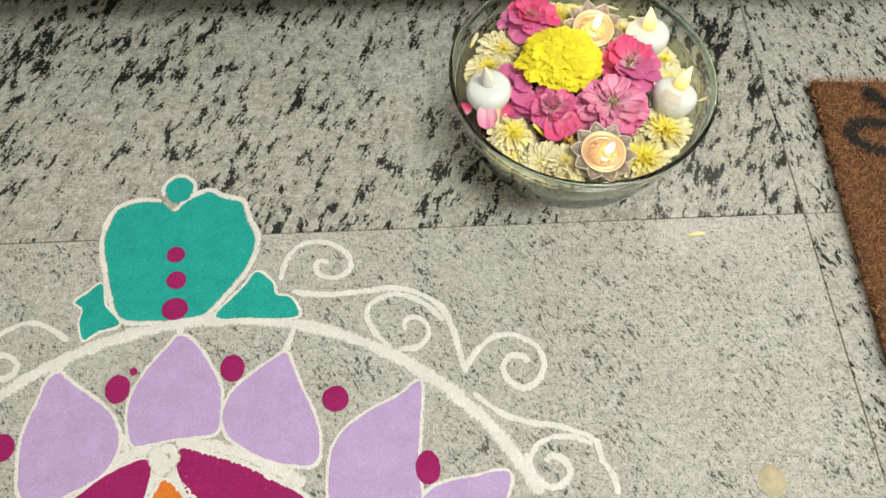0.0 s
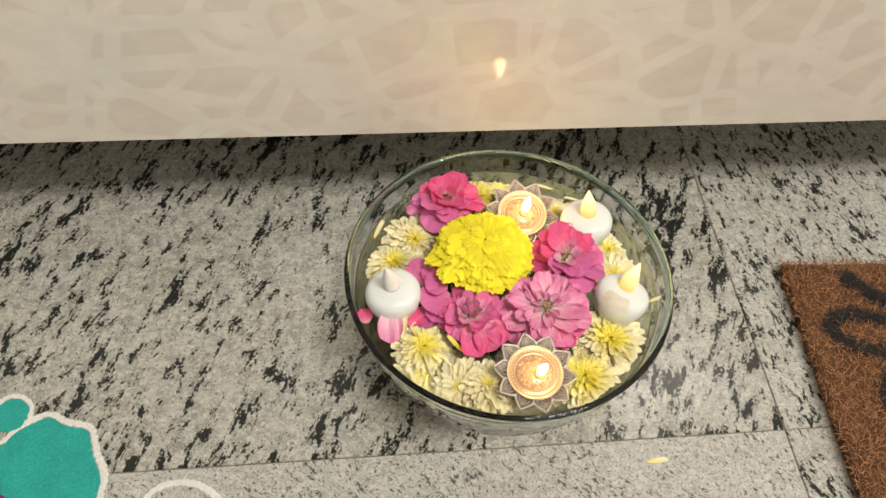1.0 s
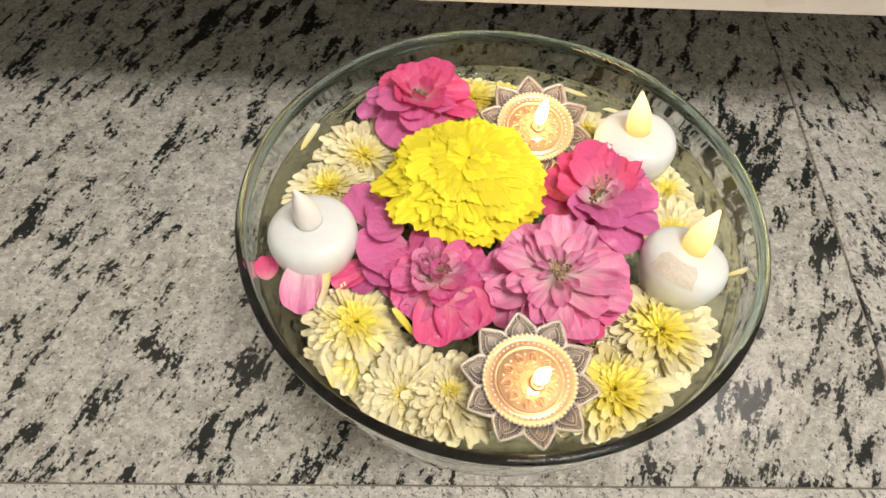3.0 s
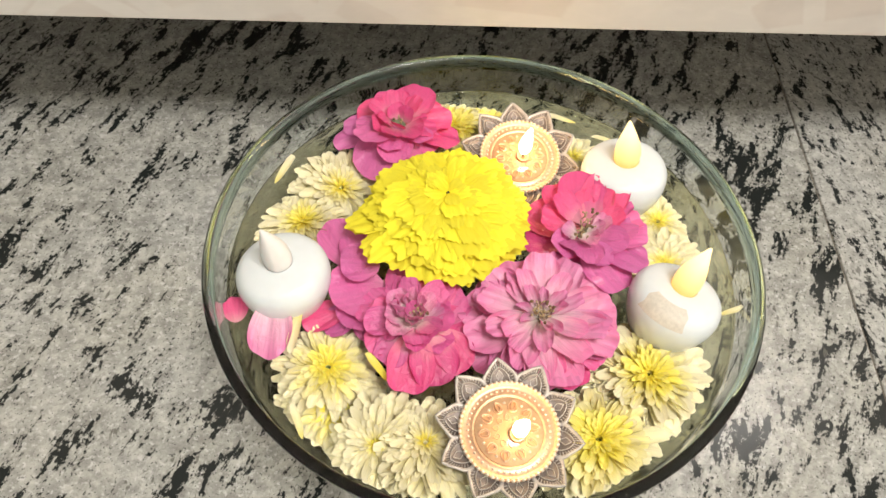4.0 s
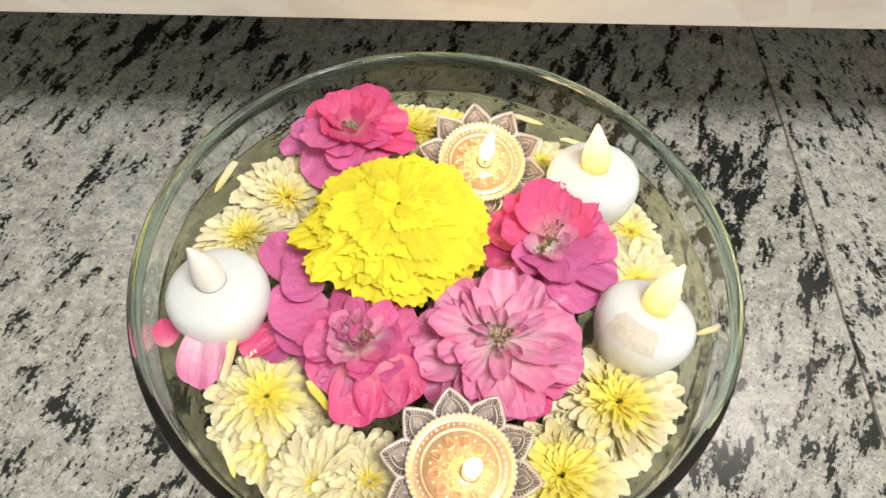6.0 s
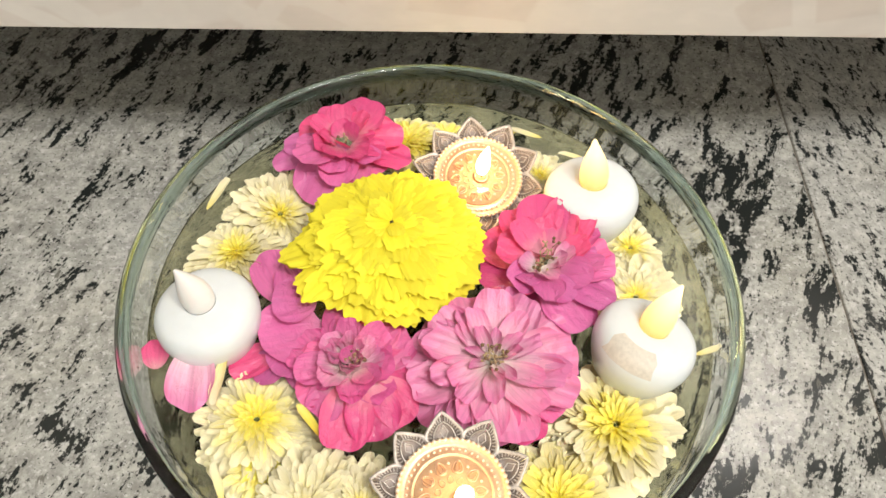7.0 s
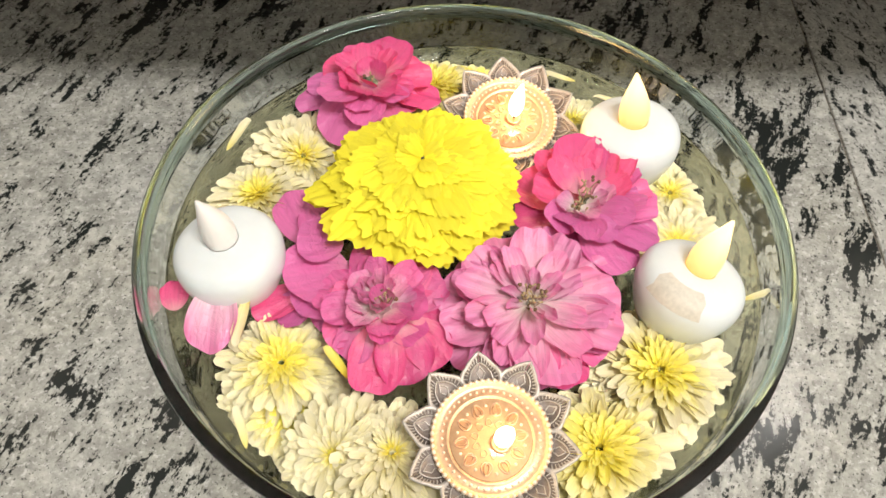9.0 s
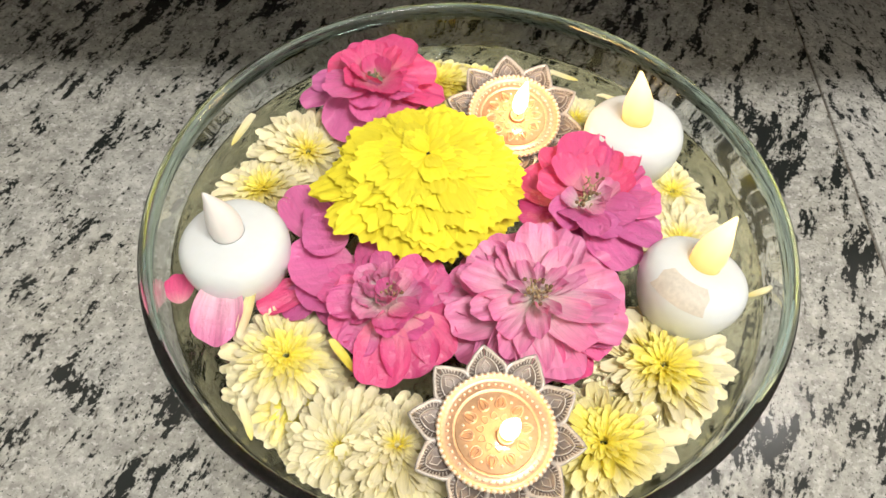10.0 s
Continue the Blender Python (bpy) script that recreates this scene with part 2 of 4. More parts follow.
def powder(name, colour, var=0.16):
    p = Net(name)
    c = p.coord()
    fine = p.ramp(p.noise(c, 700, 3), (0.28, [x * (1 - var * 1.6) for x in colour]), (0.6, colour), (0.8, [min(1, x * 1.12 + 0.02) for x in colour]))
    big = p.ramp(p.noise(c, 45, 4), (0.3, 1 - var), (0.7, 1.0))
    p.l(p.mix(1.0, fine, big, "MULTIPLY"), p.b.inputs["Base Color"])
    p.set(Roughness=0.95)
    p.b.inputs["Specular IOR Level"].default_value = 0.1
    p.bump(p.noise(c, 420, 4), 0.5, 0.0012)
    return p.m


M_P_WHITE = powder("white_powder", (0.86, 0.855, 0.84), 0.12)


def thin_edges(m):
    """Lets the stone show through where a poured line thins out towards its edges."""
    p = Net("", m)
    sep = p.n("ShaderNodeSeparateXYZ")
    p.l(p.n("ShaderNodeUVMap").outputs[0], sep.inputs[0])
    mid = p.math("SUBTRACT", 1.0, p.math("ABSOLUTE", p.math("SUBTRACT", p.math("MULTIPLY", sep.outputs["X"], 2.0), 1.0), 0.0))
    c = p.coord()
    field = p.math("ADD", p.math("MULTIPLY", mid, 1.5), p.math("MULTIPLY", p.math("SUBTRACT", p.noise(c, 380, 5, 0.7), 0.5), 2.0))
    field = p.math("ADD", field, p.math("MULTIPLY", p.math("SUBTRACT", p.noise(c, 60, 3), 0.5), 0.9))
    cover = p.ramp(field, (0.18, 0.0), (0.75, 0.96))
    ms = p.n("ShaderNodeMixShader")
    p.l(cover, ms.inputs[0])
    p.l(p.n("ShaderNodeBsdfTransparent").outputs[0], ms.inputs[1])
    p.l(p.b.outputs[0], ms.inputs[2])
    p.l(ms.outputs[0], p.out.inputs["Surface"])


thin_edges(M_P_WHITE)
M_P_GRAIN = powder("loose_white_powder", (0.86, 0.855, 0.84), 0.12)
M_P_TEAL = powder("teal_powder", (0.030, 0.43, 0.385))
M_P_LILAC = powder("lilac_powder", (0.56, 0.41, 0.73), 0.12)
M_P_MAG = powder("magenta_powder", (0.37, 0.022, 0.15))
M_P_ORANGE = powder("orange_powder", (0.80, 0.22, 0.04))

M_COIR = plain("coir_mat", (0.15, 0.062, 0.025), 0.95, var=0.45, scale=220, bump=0.8)


def fibre(name, a, b):
    p = Net(name)
    g = p.n("ShaderNodeNewGeometry")
    p.l(p.ramp(g.outputs["Random Per Island"], (0.1, a), (0.9, b)), p.b.inputs["Base Color"])
    p.set(Roughness=0.8)
    return p.m


M_FIBRE = fibre("coir_fibre", (0.085, 0.030, 0.012), (0.42, 0.20, 0.085))
M_FIBRE_BLACK = fibre("black_coir_fibre", (0.008, 0.008, 0.009), (0.028, 0.026, 0.025))
M_STAIN = plain("dried_oil_stain", (0.55, 0.47, 0.32), 0.5, var=0.3, scale=300)


# ---------------------------------------------------------------- mesh helpers
def mesh_of(name, verts, faces, mat, uvs=None, smooth=True):
    me = bpy.data.meshes.new(name)
    me.from_pydata(verts, [], faces)
    if uvs:
        layer = me.uv_layers.new(name="UVMap")
        for lp in me.loops:
            layer.data[lp.index].uv = uvs[lp.vertex_index]
    for m in mat if isinstance(mat, (list, tuple)) else (mat,):
        me.materials.append(m)
    if smooth:
        me.polygons.foreach_set("use_smooth", [True] * len(me.polygons))
    me.update()
    return me


def part(name, me, parent, label="", m=None):
    """Links a mesh as one object under a thing or a part."""
    ob = new(name, me)
    ob.parent = parent
    if m is not None:
        ob.matrix_local = m
    if label:
        ob["label"] = label
    return ob


def thing(name, m, label, category, group="", kind=""):
    ob = new(name)
    ob.empty_display_size = 0.02
    ob.matrix_world = m
    return tagged(ob, label, category, group, kind)


def box(name, lo, hi, mat, bevel=0.0):
    bm = bmesh.new()
    bmesh.ops.create_cube(bm, size=1)
    for v in bm.verts:
        v.co = Vector([lo[i] + (v.co[i] + 0.5) * (hi[i] - lo[i]) for i in range(3)])
    if bevel:
        bmesh.ops.bevel(bm, geom=bm.edges[:], offset=bevel, segments=2, affect="EDGES")
    me = bpy.data.meshes.new(name)
    bm.to_mesh(me)
    bm.free()
    me.materials.append(mat)
    return me


def lathe(name, profile, mat, seg=96, wobble=0.0):
    """Turns a profile of (radius, height) about z; radius 0 closes it."""
    verts, faces, rings = [], [], []
    for r, z in profile:
        if r < 1e-6:
            rings.append([len(verts)])
            verts.append((0, 0, z))
        else:
            rings.append(list(range(len(verts), len(verts) + seg)))
            for i in range(seg):
                a = 2 * math.pi * i / seg
                k = r * (1 + wobble * math.sin(3 * a + 1))
                verts.append((k * math.cos(a), k * math.sin(a), z))
    for A, B in zip(rings, rings[1:]):
        for i in range(seg):
            j = (i + 1) % seg
            if len(A) == 1 and len(B) == 1:
                continue
            if len(A) == 1:
                faces.append((A[0], B[j], B[i]))
            elif len(B) == 1:
                faces.append((A[i], A[j], B[0]))
            else:
                faces.append((A[i], A[j], B[j], B[i]))
    me = mesh_of(name, verts, faces, mat)
    bm = bmesh.new()
    bm.from_mesh(me)
    bmesh.ops.recalc_face_normals(bm, faces=bm.faces[:])
    bm.to_mesh(me)
    bm.free()
    return me


def tube(name, pts, radius, mat, seg=8):
    """A round cord along points; radius may be a number or a function of 0..1."""
    verts, faces = [], []
    pts = [Vector(p) for p in pts]
    n = len(pts)
    for i, p in enumerate(pts):
        d = (pts[min(i + 1, n - 1)] - pts[max(i - 1, 0)]).normalized()
        up = Vector((0, 0, 1)) if abs(d.z) < 0.9 else Vector((1, 0, 0))
        s = d.cross(up).normalized()
        u = s.cross(d)
        r = radius(i / (n - 1)) if callable(radius) else radius
        for k in range(seg):
            a = 2 * math.pi * k / seg
            verts.append(p + s * (r * math.cos(a)) + u * (r * math.sin(a)))
    for i in range(n - 1):
        for k in range(seg):
            j = (k + 1) % seg
            faces.append((i * seg + k, i * seg + j, (i + 1) * seg + j, (i + 1) * seg + k))
    faces.append(tuple(range(seg - 1, -1, -1)))
    faces.append(tuple((n - 1) * seg + k for k in range(seg)))
    return mesh_of(name, verts, faces, mat)


# ---------------------------------------------------------------- setting
JOINT_Y, JOINT_X, GAP = -0.0665, 0.2375, 0.0006
floor = tagged(new("floor", box("floor", (-2.1, -2.5, -0.06), (2.1, 1.3, -0.0012), M_GROUT)), "polished granite slab floor with thin dark joints", "floor", kind="structure")
for lo, hi, mat, lab in (
    ((-2.0, JOINT_Y + GAP), (JOINT_X - GAP, 1.2), M_GRANITE_BOLD, "pale granite slab with bold black streaks"),
    ((-2.0, -2.4), (JOINT_X - GAP, JOINT_Y - GAP), M_GRANITE_FINE, "pale granite slab with fine grey flecks"),
    ((JOINT_X + GAP, JOINT_Y + GAP), (2.0, 1.2), M_GRANITE_SIDE, "pale granite slab with black speckles"),
    ((JOINT_X + GAP, -2.4), (2.0, JOINT_Y - GAP), M_GRANITE_SIDE2, "pale granite slab with black speckles"),
):
    part("slab", box("slab", (*lo, -0.03), (*hi, 0.0), mat, 0.0005), floor, lab)

for nm, lo, hi in (
    ("wall_north", (-2.1, 1.2, 0), (2.1, 1.3, 2.7)),
    ("wall_south", (-2.1, -2.5, 0), (2.1, -2.4, 2.7)),
    ("wall_west", (-2.1, -2.4, 0), (-2.0, 1.2, 2.7)),
    ("wall_east", (2.0, -2.4, 0), (2.1, 1.2, 2.7)),
):
    tagged(new(nm, box(nm, lo, hi, M_WALL)), "plain cream painted wall", "wall", kind="structure")
tagged(new("ceiling", box("ceiling", (-2.1, -2.5, 2.7), (2.1, 1.3, 2.8), M_CEIL)), "plain white ceiling", "ceiling", kind="structure")

# the cabinet whose front hangs over the floor behind the bowl
FRONT_Y, FRONT_Z = 0.1775, 0.1225
cab = thing("cabinet", pose(0, 0, 0), "cream glossy laminate cabinet with pale crackle pattern above the floor", "cabinet")
part("body", box("body", (-1.1, FRONT_Y + 0.02, FRONT_Z + 0.004), (1.1, 0.60, 0.52), M_LAMINATE, 0.001), cab)
part("front_panel", box("front_panel", (-1.1, FRONT_Y, FRONT_Z), (1.1, FRONT_Y + 0.018, 0.52), M_LAMINATE, 0.0012), cab)
part("plinth", box("plinth", (-1.08, 0.50, 0.0), (1.08, 0.56, FRONT_Z + 0.004), M_DARK, 0.001), cab, "dark recessed plinth")
part("top", box("top", (-1.12, FRONT_Y - 0.01, 0.52), (1.12, 0.61, 0.545), M_LAMINATE, 0.002), cab)

# ---------------------------------------------------------------- bowl and water
BOWL = Vector((-0.003, 0.0287, 0.0))
RIM_R, RIM_Z, WATER_Z = 0.1272, 0.1175, 0.1005


def smooth_profile(pts, steps):
    """Catmull-Rom through a few profile points."""
    P = [Vector((*p, 0)) for p in pts]
    P = [P[0] * 2 - P[1]] + P + [P[-1] * 2 - P[-2]]
    res = []
    for i in range(1, len(P) - 2):
        for s in range(steps):
            t = s / steps
            a, b, c, d = P[i - 1], P[i], P[i + 1], P[i + 2]
            q = 0.5 * ((2 * b) + (c - a) * t + (2 * a - 5 * b + 4 * c - d) * t * t + (3 * b - a - 3 * c + d) * t ** 3)
            res.append((q.x, q.y))
    res.append((P[-2].x, P[-2].y))
    return res


OUTER = smooth_profile([(0.062, 0.0), (0.080, 0.009), (0.096, 0.027), (0.108, 0.050), (0.118, 0.078), (0.1247, 0.102), (0.1270, 0.1145)], 5)
INNER = smooth_profile([(0.1238, 0.1145), (0.1217, 0.102), (0.1153, 0.079), (0.1053, 0.0525), (0.0925, 0.030), (0.076, 0.0135), (0.058, 0.0075)], 5)


def inner_radius(z):
    for (r0, z0), (r1, z1) in zip(INNER, INNER[1:]):
        if z1 <= z <= z0:
            return r0 + (r1 - r0) * (z0 - z) / (z0 - z1)
    return 0.06


bowl = thing("glass_bowl", Matrix.Translation(BOWL), "round clear glass bowl with green-tinted rim on the granite floor", "bowl")
wall_me = lathe("bowl_wall", [(0, 0.0015), (0.058, 0.0012)] + OUTER + INNER + [(0, 0.0068)], M_GLASS, 160)
bm = bmesh.new()
bm.from_mesh(wall_me)
bmesh.ops.delete(bm, geom=[fc for fc in bm.faces if all(v.co.z > 0.11449 for v in fc.verts)], context="FACES_ONLY")
bm.to_mesh(wall_me)
bm.free()
b1 = part("bowl_wall", wall_me, bowl)
rim_me = lathe("rim", smooth_profile([(0.1270, 0.1145), (0.1284, 0.1168), (0.1290, 0.1190), (0.1284, 0.1208), (0.1266, 0.1216), (0.1248, 0.1208), (0.1240, 0.1190), (0.1237, 0.1168), (0.1238, 0.1145)], 3), M_RIM, 160)
b2 = part("rim", rim_me, bowl, "green-tinted rounded glass rim")
b1.visible_shadow = b2.visible_shadow = False

wr = inner_radius(WATER_Z) - 0.0004
wprof = [(r - 0.0004, z) for r, z in INNER if z < WATER_Z - 0.001]
water_me = lathe("water", [(0, WATER_Z)] + [(wr * k / 12, WATER_Z) for k in range(1, 12)] + [(wr - 0.0015, WATER_Z), (wr, WATER_Z + 0.0008), (wr, WATER_Z - 0.0006)] + wprof + [(0, 0.009)], [M_WATER, M_WATER_BODY], 96)
for poly in water_me.polygons:
    if poly.center.z < WATER_Z - 0.0003:
        poly.material_index = 1
water = tagged(new("water", water_me), "clear yellowish water filling the glass bowl", "water", kind="stuff")
water.location = BOWL
water.visible_shadow = False


# ---------------------------------------------------------------- flowers
def petal_mesh(name, mat, width, cup, curl, ruffle, seed, nu=7, nv=4, neck=0.7, bow=0.3, waves=3.0, lift=0.32, crease=0.0, fringe=0.0):
    """A petal of length 1 along +y, widening to a rounded end: cupped across, curled along, ruffled towards its edge."""
    rnd = random.Random(seed)
    ph = [rnd.uniform(0, 6.28) for _ in range(6)]
    skew = rnd.uniform(-0.12, 0.12)
    verts, uvs, faces = [], [], []
    for i in range(nu + 1):
        u = i / nu
        w = width * 0.5 * (0.14 + 0.86 * math.sin(0.5 * math.pi * u) ** neck)
        for j in range(nv + 1):
            v = 2 * j / nv - 1
            va = math.sin(v * 1.35) / math.sin(1.35)
            edge = u ** 2.2
            wave = ruffle * edge * (math.sin(waves * v + ph[0]) * 0.6 + math.sin(waves * 2.1 * v + ph[1]) * 0.4 + 0.3 * math.sin(5 * u + ph[2]) * v)
            y = u * (1 - bow * abs(v) ** 2.4) + ruffle * edge * (0.16 * math.sin(waves * 0.9 * v + ph[3]) + fringe * math.sin(waves * 2.3 * v + ph[4]) * math.sin(waves * 1.1 * v + ph[5]))
            x = va * w * (1 - 0.16 * u * u) + skew * u * u * 0.5
            z = cup * v * v * width * (0.3 + u) * 0.5 + curl * u * u + wave * lift + 0.02 * math.sin(2.5 * v + ph[4]) * u
            z += crease * u * (0.6 * abs(math.sin(4.2 * v + ph[5] + 0.8 * u)) + 0.4 * math.sin(11 * v + ph[1] + 2 * u) + 0.5 * math.sin(6 * u + ph[2] + 2 * v))
            y -= crease * 0.9 * edge * abs(math.sin(3.1 * v + ph[0])) ** 3
            verts.append((x, y, z))
            uvs.append((0.5 + 0.5 * v, u))
    for i in range(nu):
        for j in range(nv):
            a = i * (nv + 1) + j
            faces.append((a, a + 1, a + nv + 2, a + nv + 1))
    me = mesh_of(name, verts, faces, mat, uvs)
    me["width"] = width
    return me


def variants(n, *a, **k):
    return [petal_mesh(a[0], *a[1:], seed=s * 7 + 3, **k) for s in range(n)]


P_MUM = variants(7, "petal", M_MUM, 0.23, 0.35, 0.05, 0.12, nu=6, nv=4, neck=0.55, bow=0.20)
P_MUM_H = variants(5, "petal", M_MUM_H, 0.23, 0.35, 0.06, 0.12, nu=6, nv=4, neck=0.55, bow=0.20)
P_MUM_Y = variants(5, "petal", M_MUM_Y, 0.24, 0.35, 0.10, 0.12, nu=6, nv=4, neck=0.55, bow=0.22)
P_MARI = variants(9, "petal", M_MARI, 1.05, 0.05, -0.12, 0.30, nu=8, nv=22, neck=0.8, bow=0.28, waves=4.4, lift=0.15, crease=0.032, fringe=0.26)
P_ROSE = variants(7, "petal", M_ROSE, 0.85, 0.10, 0.03, 0.14, nu=12, nv=16, neck=0.75, bow=0.30, crease=0.045)
P_OPEN = variants(7, "petal", M_ROSE_PALE, 0.70, 0.16, 0.02, 0.16, nu=12, nv=16, neck=0.8, bow=0.26, crease=0.050)
P_RED = variants(7, "petal", M_ROSE_RED, 0.95, 0.10, 0.02, 0.14, nu=12, nv=16, neck=0.62, bow=0.30, crease=0.040)
P_MAUVE = variants(7, "petal", M_ROSE_MAUVE, 1.0, 0.08, -0.02, 0.12, nu=12, nv=16, neck=0.6, bow=0.32, crease=0.030)
P_PALE = variants(5, "petal", M_ROSE_PALE, 0.75, 0.45, 0.15, 0.16, nu=8, nv=10, neck=0.75, bow=0.34, crease=0.08)
S_CALYX = lathe("calyx", [(0, -0.012), (0.0016, -0.012), (0.002, -0.005), (0.006, -0.001), (0.007, 0.002), (0, 0.003)], M_GREEN, 10)
S_STAMEN = tube("stamen", [(0, 0, 0), (0, 0.0006, 0.003), (0, 0.0018, 0.0050)], lambda t: 0.0003 if t < 0.8 else 0.0008, M_STAMEN, 5)
S_ANTHER = lathe("anther", [(0, 0), (0.0007, 0.0004), (0.0008, 0.001), (0, 0.0016)], M_ANTHER, 6)


def add_petals(flower, meshes, rnd, count, r, z, elev, length, jitter=0.12, wide=1.0, phase=None, arc=(0, 360), ejit=9, roll=14):
    """A ring (or an arc of a ring) of petals, each its own object."""
    phase = rnd.uniform(0, 360) if phase is None else phase
    for i in range(count):
        phi = arc[0] + phase + (arc[1] - arc[0]) * (i + rnd.uniform(-0.3, 0.3)) / count
        L = length * (1 + rnd.uniform(-jitter, jitter))
        m = pose(0, 0, 0, 0, 0, phi) @ pose(0, r, z + rnd.uniform(-0.0008, 0.0008), elev + rnd.uniform(-ejit, ejit), rnd.uniform(-roll, roll), rnd.uniform(-10, 10))
        full, world = L, flower.matrix_basis @ m
        for _ in range(12):
            tip = world @ Vector((0, L * 1.03, 0)) - BOWL
            if math.hypot(tip.x, tip.y) < inner_radius(min(tip.z, 0.114)) - 0.0025:
                break
            L *= 0.9
        part("petal", rnd.choice(meshes), flower, m=m @ Matrix.Diagonal((full * wide * rnd.uniform(0.85, 1.15), L, L, 1)))


def mum(at, radius, seed, tilt=(0, 0), yellow=1.0, label="", z=0.098):
    rnd = random.Random(seed)
    f = thing("chrysanthemum", pose(at[0], at[1], z, tilt[0], tilt[1], rnd.uniform(0, 360)), label or "cream chrysanthemum with a yellow heart, floating in the bowl", "flower", "chrysanthemums in the bowl")
    k = radius * 1.04
    add_petals(f, P_MUM, rnd, 18, k * 0.10, -0.004, -42, k * 0.80, 0.13, 1.2, ejit=8)
    for n, (reach, lift, elev, count) in enumerate(((1.0, -3.2, -16, 22), (1.0, -2.2, -11, 26), (0.97, -1.2, -6, 28), (0.90, -0.2, -2, 28), (0.82, 0.8, 2, 28), (0.72, 1.7, 5, 27), (0.61, 2.5, 8, 26), (0.50, 3.2, 11, 24), (0.40, 3.8, 15, 22), (0.31, 4.3, 20, 18), (0.22, 4.7, 28, 13), (0.15, 5.0, 40, 9), (0.10, 5.4, 66, 7))):
        soft = P_MUM_Y if n >= 12 - 5 * yellow else P_MUM_H if n >= 10 - 6 * yellow else P_MUM
        add_petals(f, soft, rnd, count, k * 0.06, lift * k * 0.032, elev, k * reach, 0.14, 1.0 + 0.05 * n, ejit=6, roll=12)
    part("calyx", S_CALYX, f, "green calyx", pose(0, 0, -0.003))
    return f


mum((-0.074, 0.078), 0.0225, 11, (-6, -10), 0.35)
mum((-0.091, 0.056), 0.0215, 12, (4, 10), 0.6)
mum((-0.0735, -0.0235), 0.0215, 13, (6, -4), 0.9, "yellowish chrysanthemum with pale outer petals, half under water", z=0.0970)
mum((-0.071, -0.040), 0.0235, 14, (14, -4), 0.7, "pale yellow chrysanthemum sunk under the water beside the glass", z=0.087)
mum((-0.050, -0.060), 0.0205, 15, (16, -8), 0.0, "white chrysanthemum leaning against another near the metal lamp", z=0.099)
mum((-0.030, -0.061), 0.0225, 16, (8, 6), 0.1, "cream white chrysanthemum beside the metal lamp", z=0.101)
mum((0.044, -0.058), 0.0255, 17, (6, 4), 1.1, "chrysanthemum with a broad golden heart beside the metal lamp", z=0.099)
mum((0.070, -0.0265), 0.0275, 18, (2, 2), 0.8, "open cream chrysanthemum with a bright yellow heart", z=0.098)
mum((0.089, 0.038), 0.0200, 19, (0, 8), 0.45, z=0.0885)
mum((0.090, 0.066), 0.0200, 20, (-6, 8), 0.4, "cream chrysanthemum half hidden under a floating candle", z=0.0850)
mum((-0.015, 0.124), 0.0165, 21, (-6, 0), 1.5, "small yellow chrysanthemum tucked behind a rose", z=0.098)
mum((0.004, 0.131), 0.0160, 22, (-14, 4), 1.2, "yellow chrysanthemum under the water near the glass", z=0.089)
mum((0.050, 0.108), 0.0185, 23, (-8, 6), 0.2, "pale chrysanthemum under the water behind the metal lamp", z=0.087)


def marigold(at, radius, z):
    rnd = random.Random(5)
    f = thing("marigold", pose(*at, z, -3, 2, 20), "large bright yellow marigold with dense ruffled petals, floating in water", "flower")
    k = radius
    for count, r, zz, el, ln in ((20, 0.56, -0.0065, -16, 0.44), (22, 0.55, -0.0030, -9, 0.45), (22, 0.50, -0.0002, -5, 0.46), (21, 0.43, 0.0018, -2, 0.46), (19, 0.36, 0.0034, 0, 0.44),
                                 (17, 0.29, 0.0047, 1, 0.42), (14, 0.22, 0.0057, 3, 0.38), (11, 0.15, 0.0064, 5, 0.34), (8, 0.08, 0.0069, 8, 0.28), (6, 0.02, 0.0072, 14, 0.22)):
        add_petals(f, P_MARI, rnd, count, k * r, zz, el, k * ln, 0.16, 0.92, ejit=2.5, roll=4)
    add_petals(f, P_MARI, rnd, 4, k * 0.62, -0.004, -2, k * 0.52, 0.1, 0.7, phase=75, arc=(0, 50))
    part("calyx", S_CALYX, f, "green calyx", pose(0, 0, -0.01) @ Matrix.Diagonal((1.6, 1.6, 1.2, 1)))
    return f


marigold((-0.0205, 0.0510), 0.0405, 0.1240)


def heart(f, at, rnd, n=14, spread=0.0045):
    """The stamens of an open rose."""
    for i in range(n):
        a, r = rnd.uniform(0, 360), spread * math.sqrt(rnd.random())
        part("stamen", S_STAMEN, f, m=pose(at[0] + r * math.cos(a), at[1] + r * math.sin(a), at[2], rnd.uniform(-30, 30), rnd.uniform(-30, 30), a) @ Matrix.Scale(0.7, 4))
    for i in range(n // 2):
        a, r = rnd.uniform(0, 6.28), spread * rnd.uniform(0.8, 1.6)
        part("anther", S_ANTHER, f, m=pose(at[0] + r * math.cos(a), at[1] + r * math.sin(a), at[2] + 0.0024))


ROSES = "roses in the bowl"
KINDS = {"R": P_RED, "P": P_ROSE, "M": P_MAUVE, "F": P_PALE}


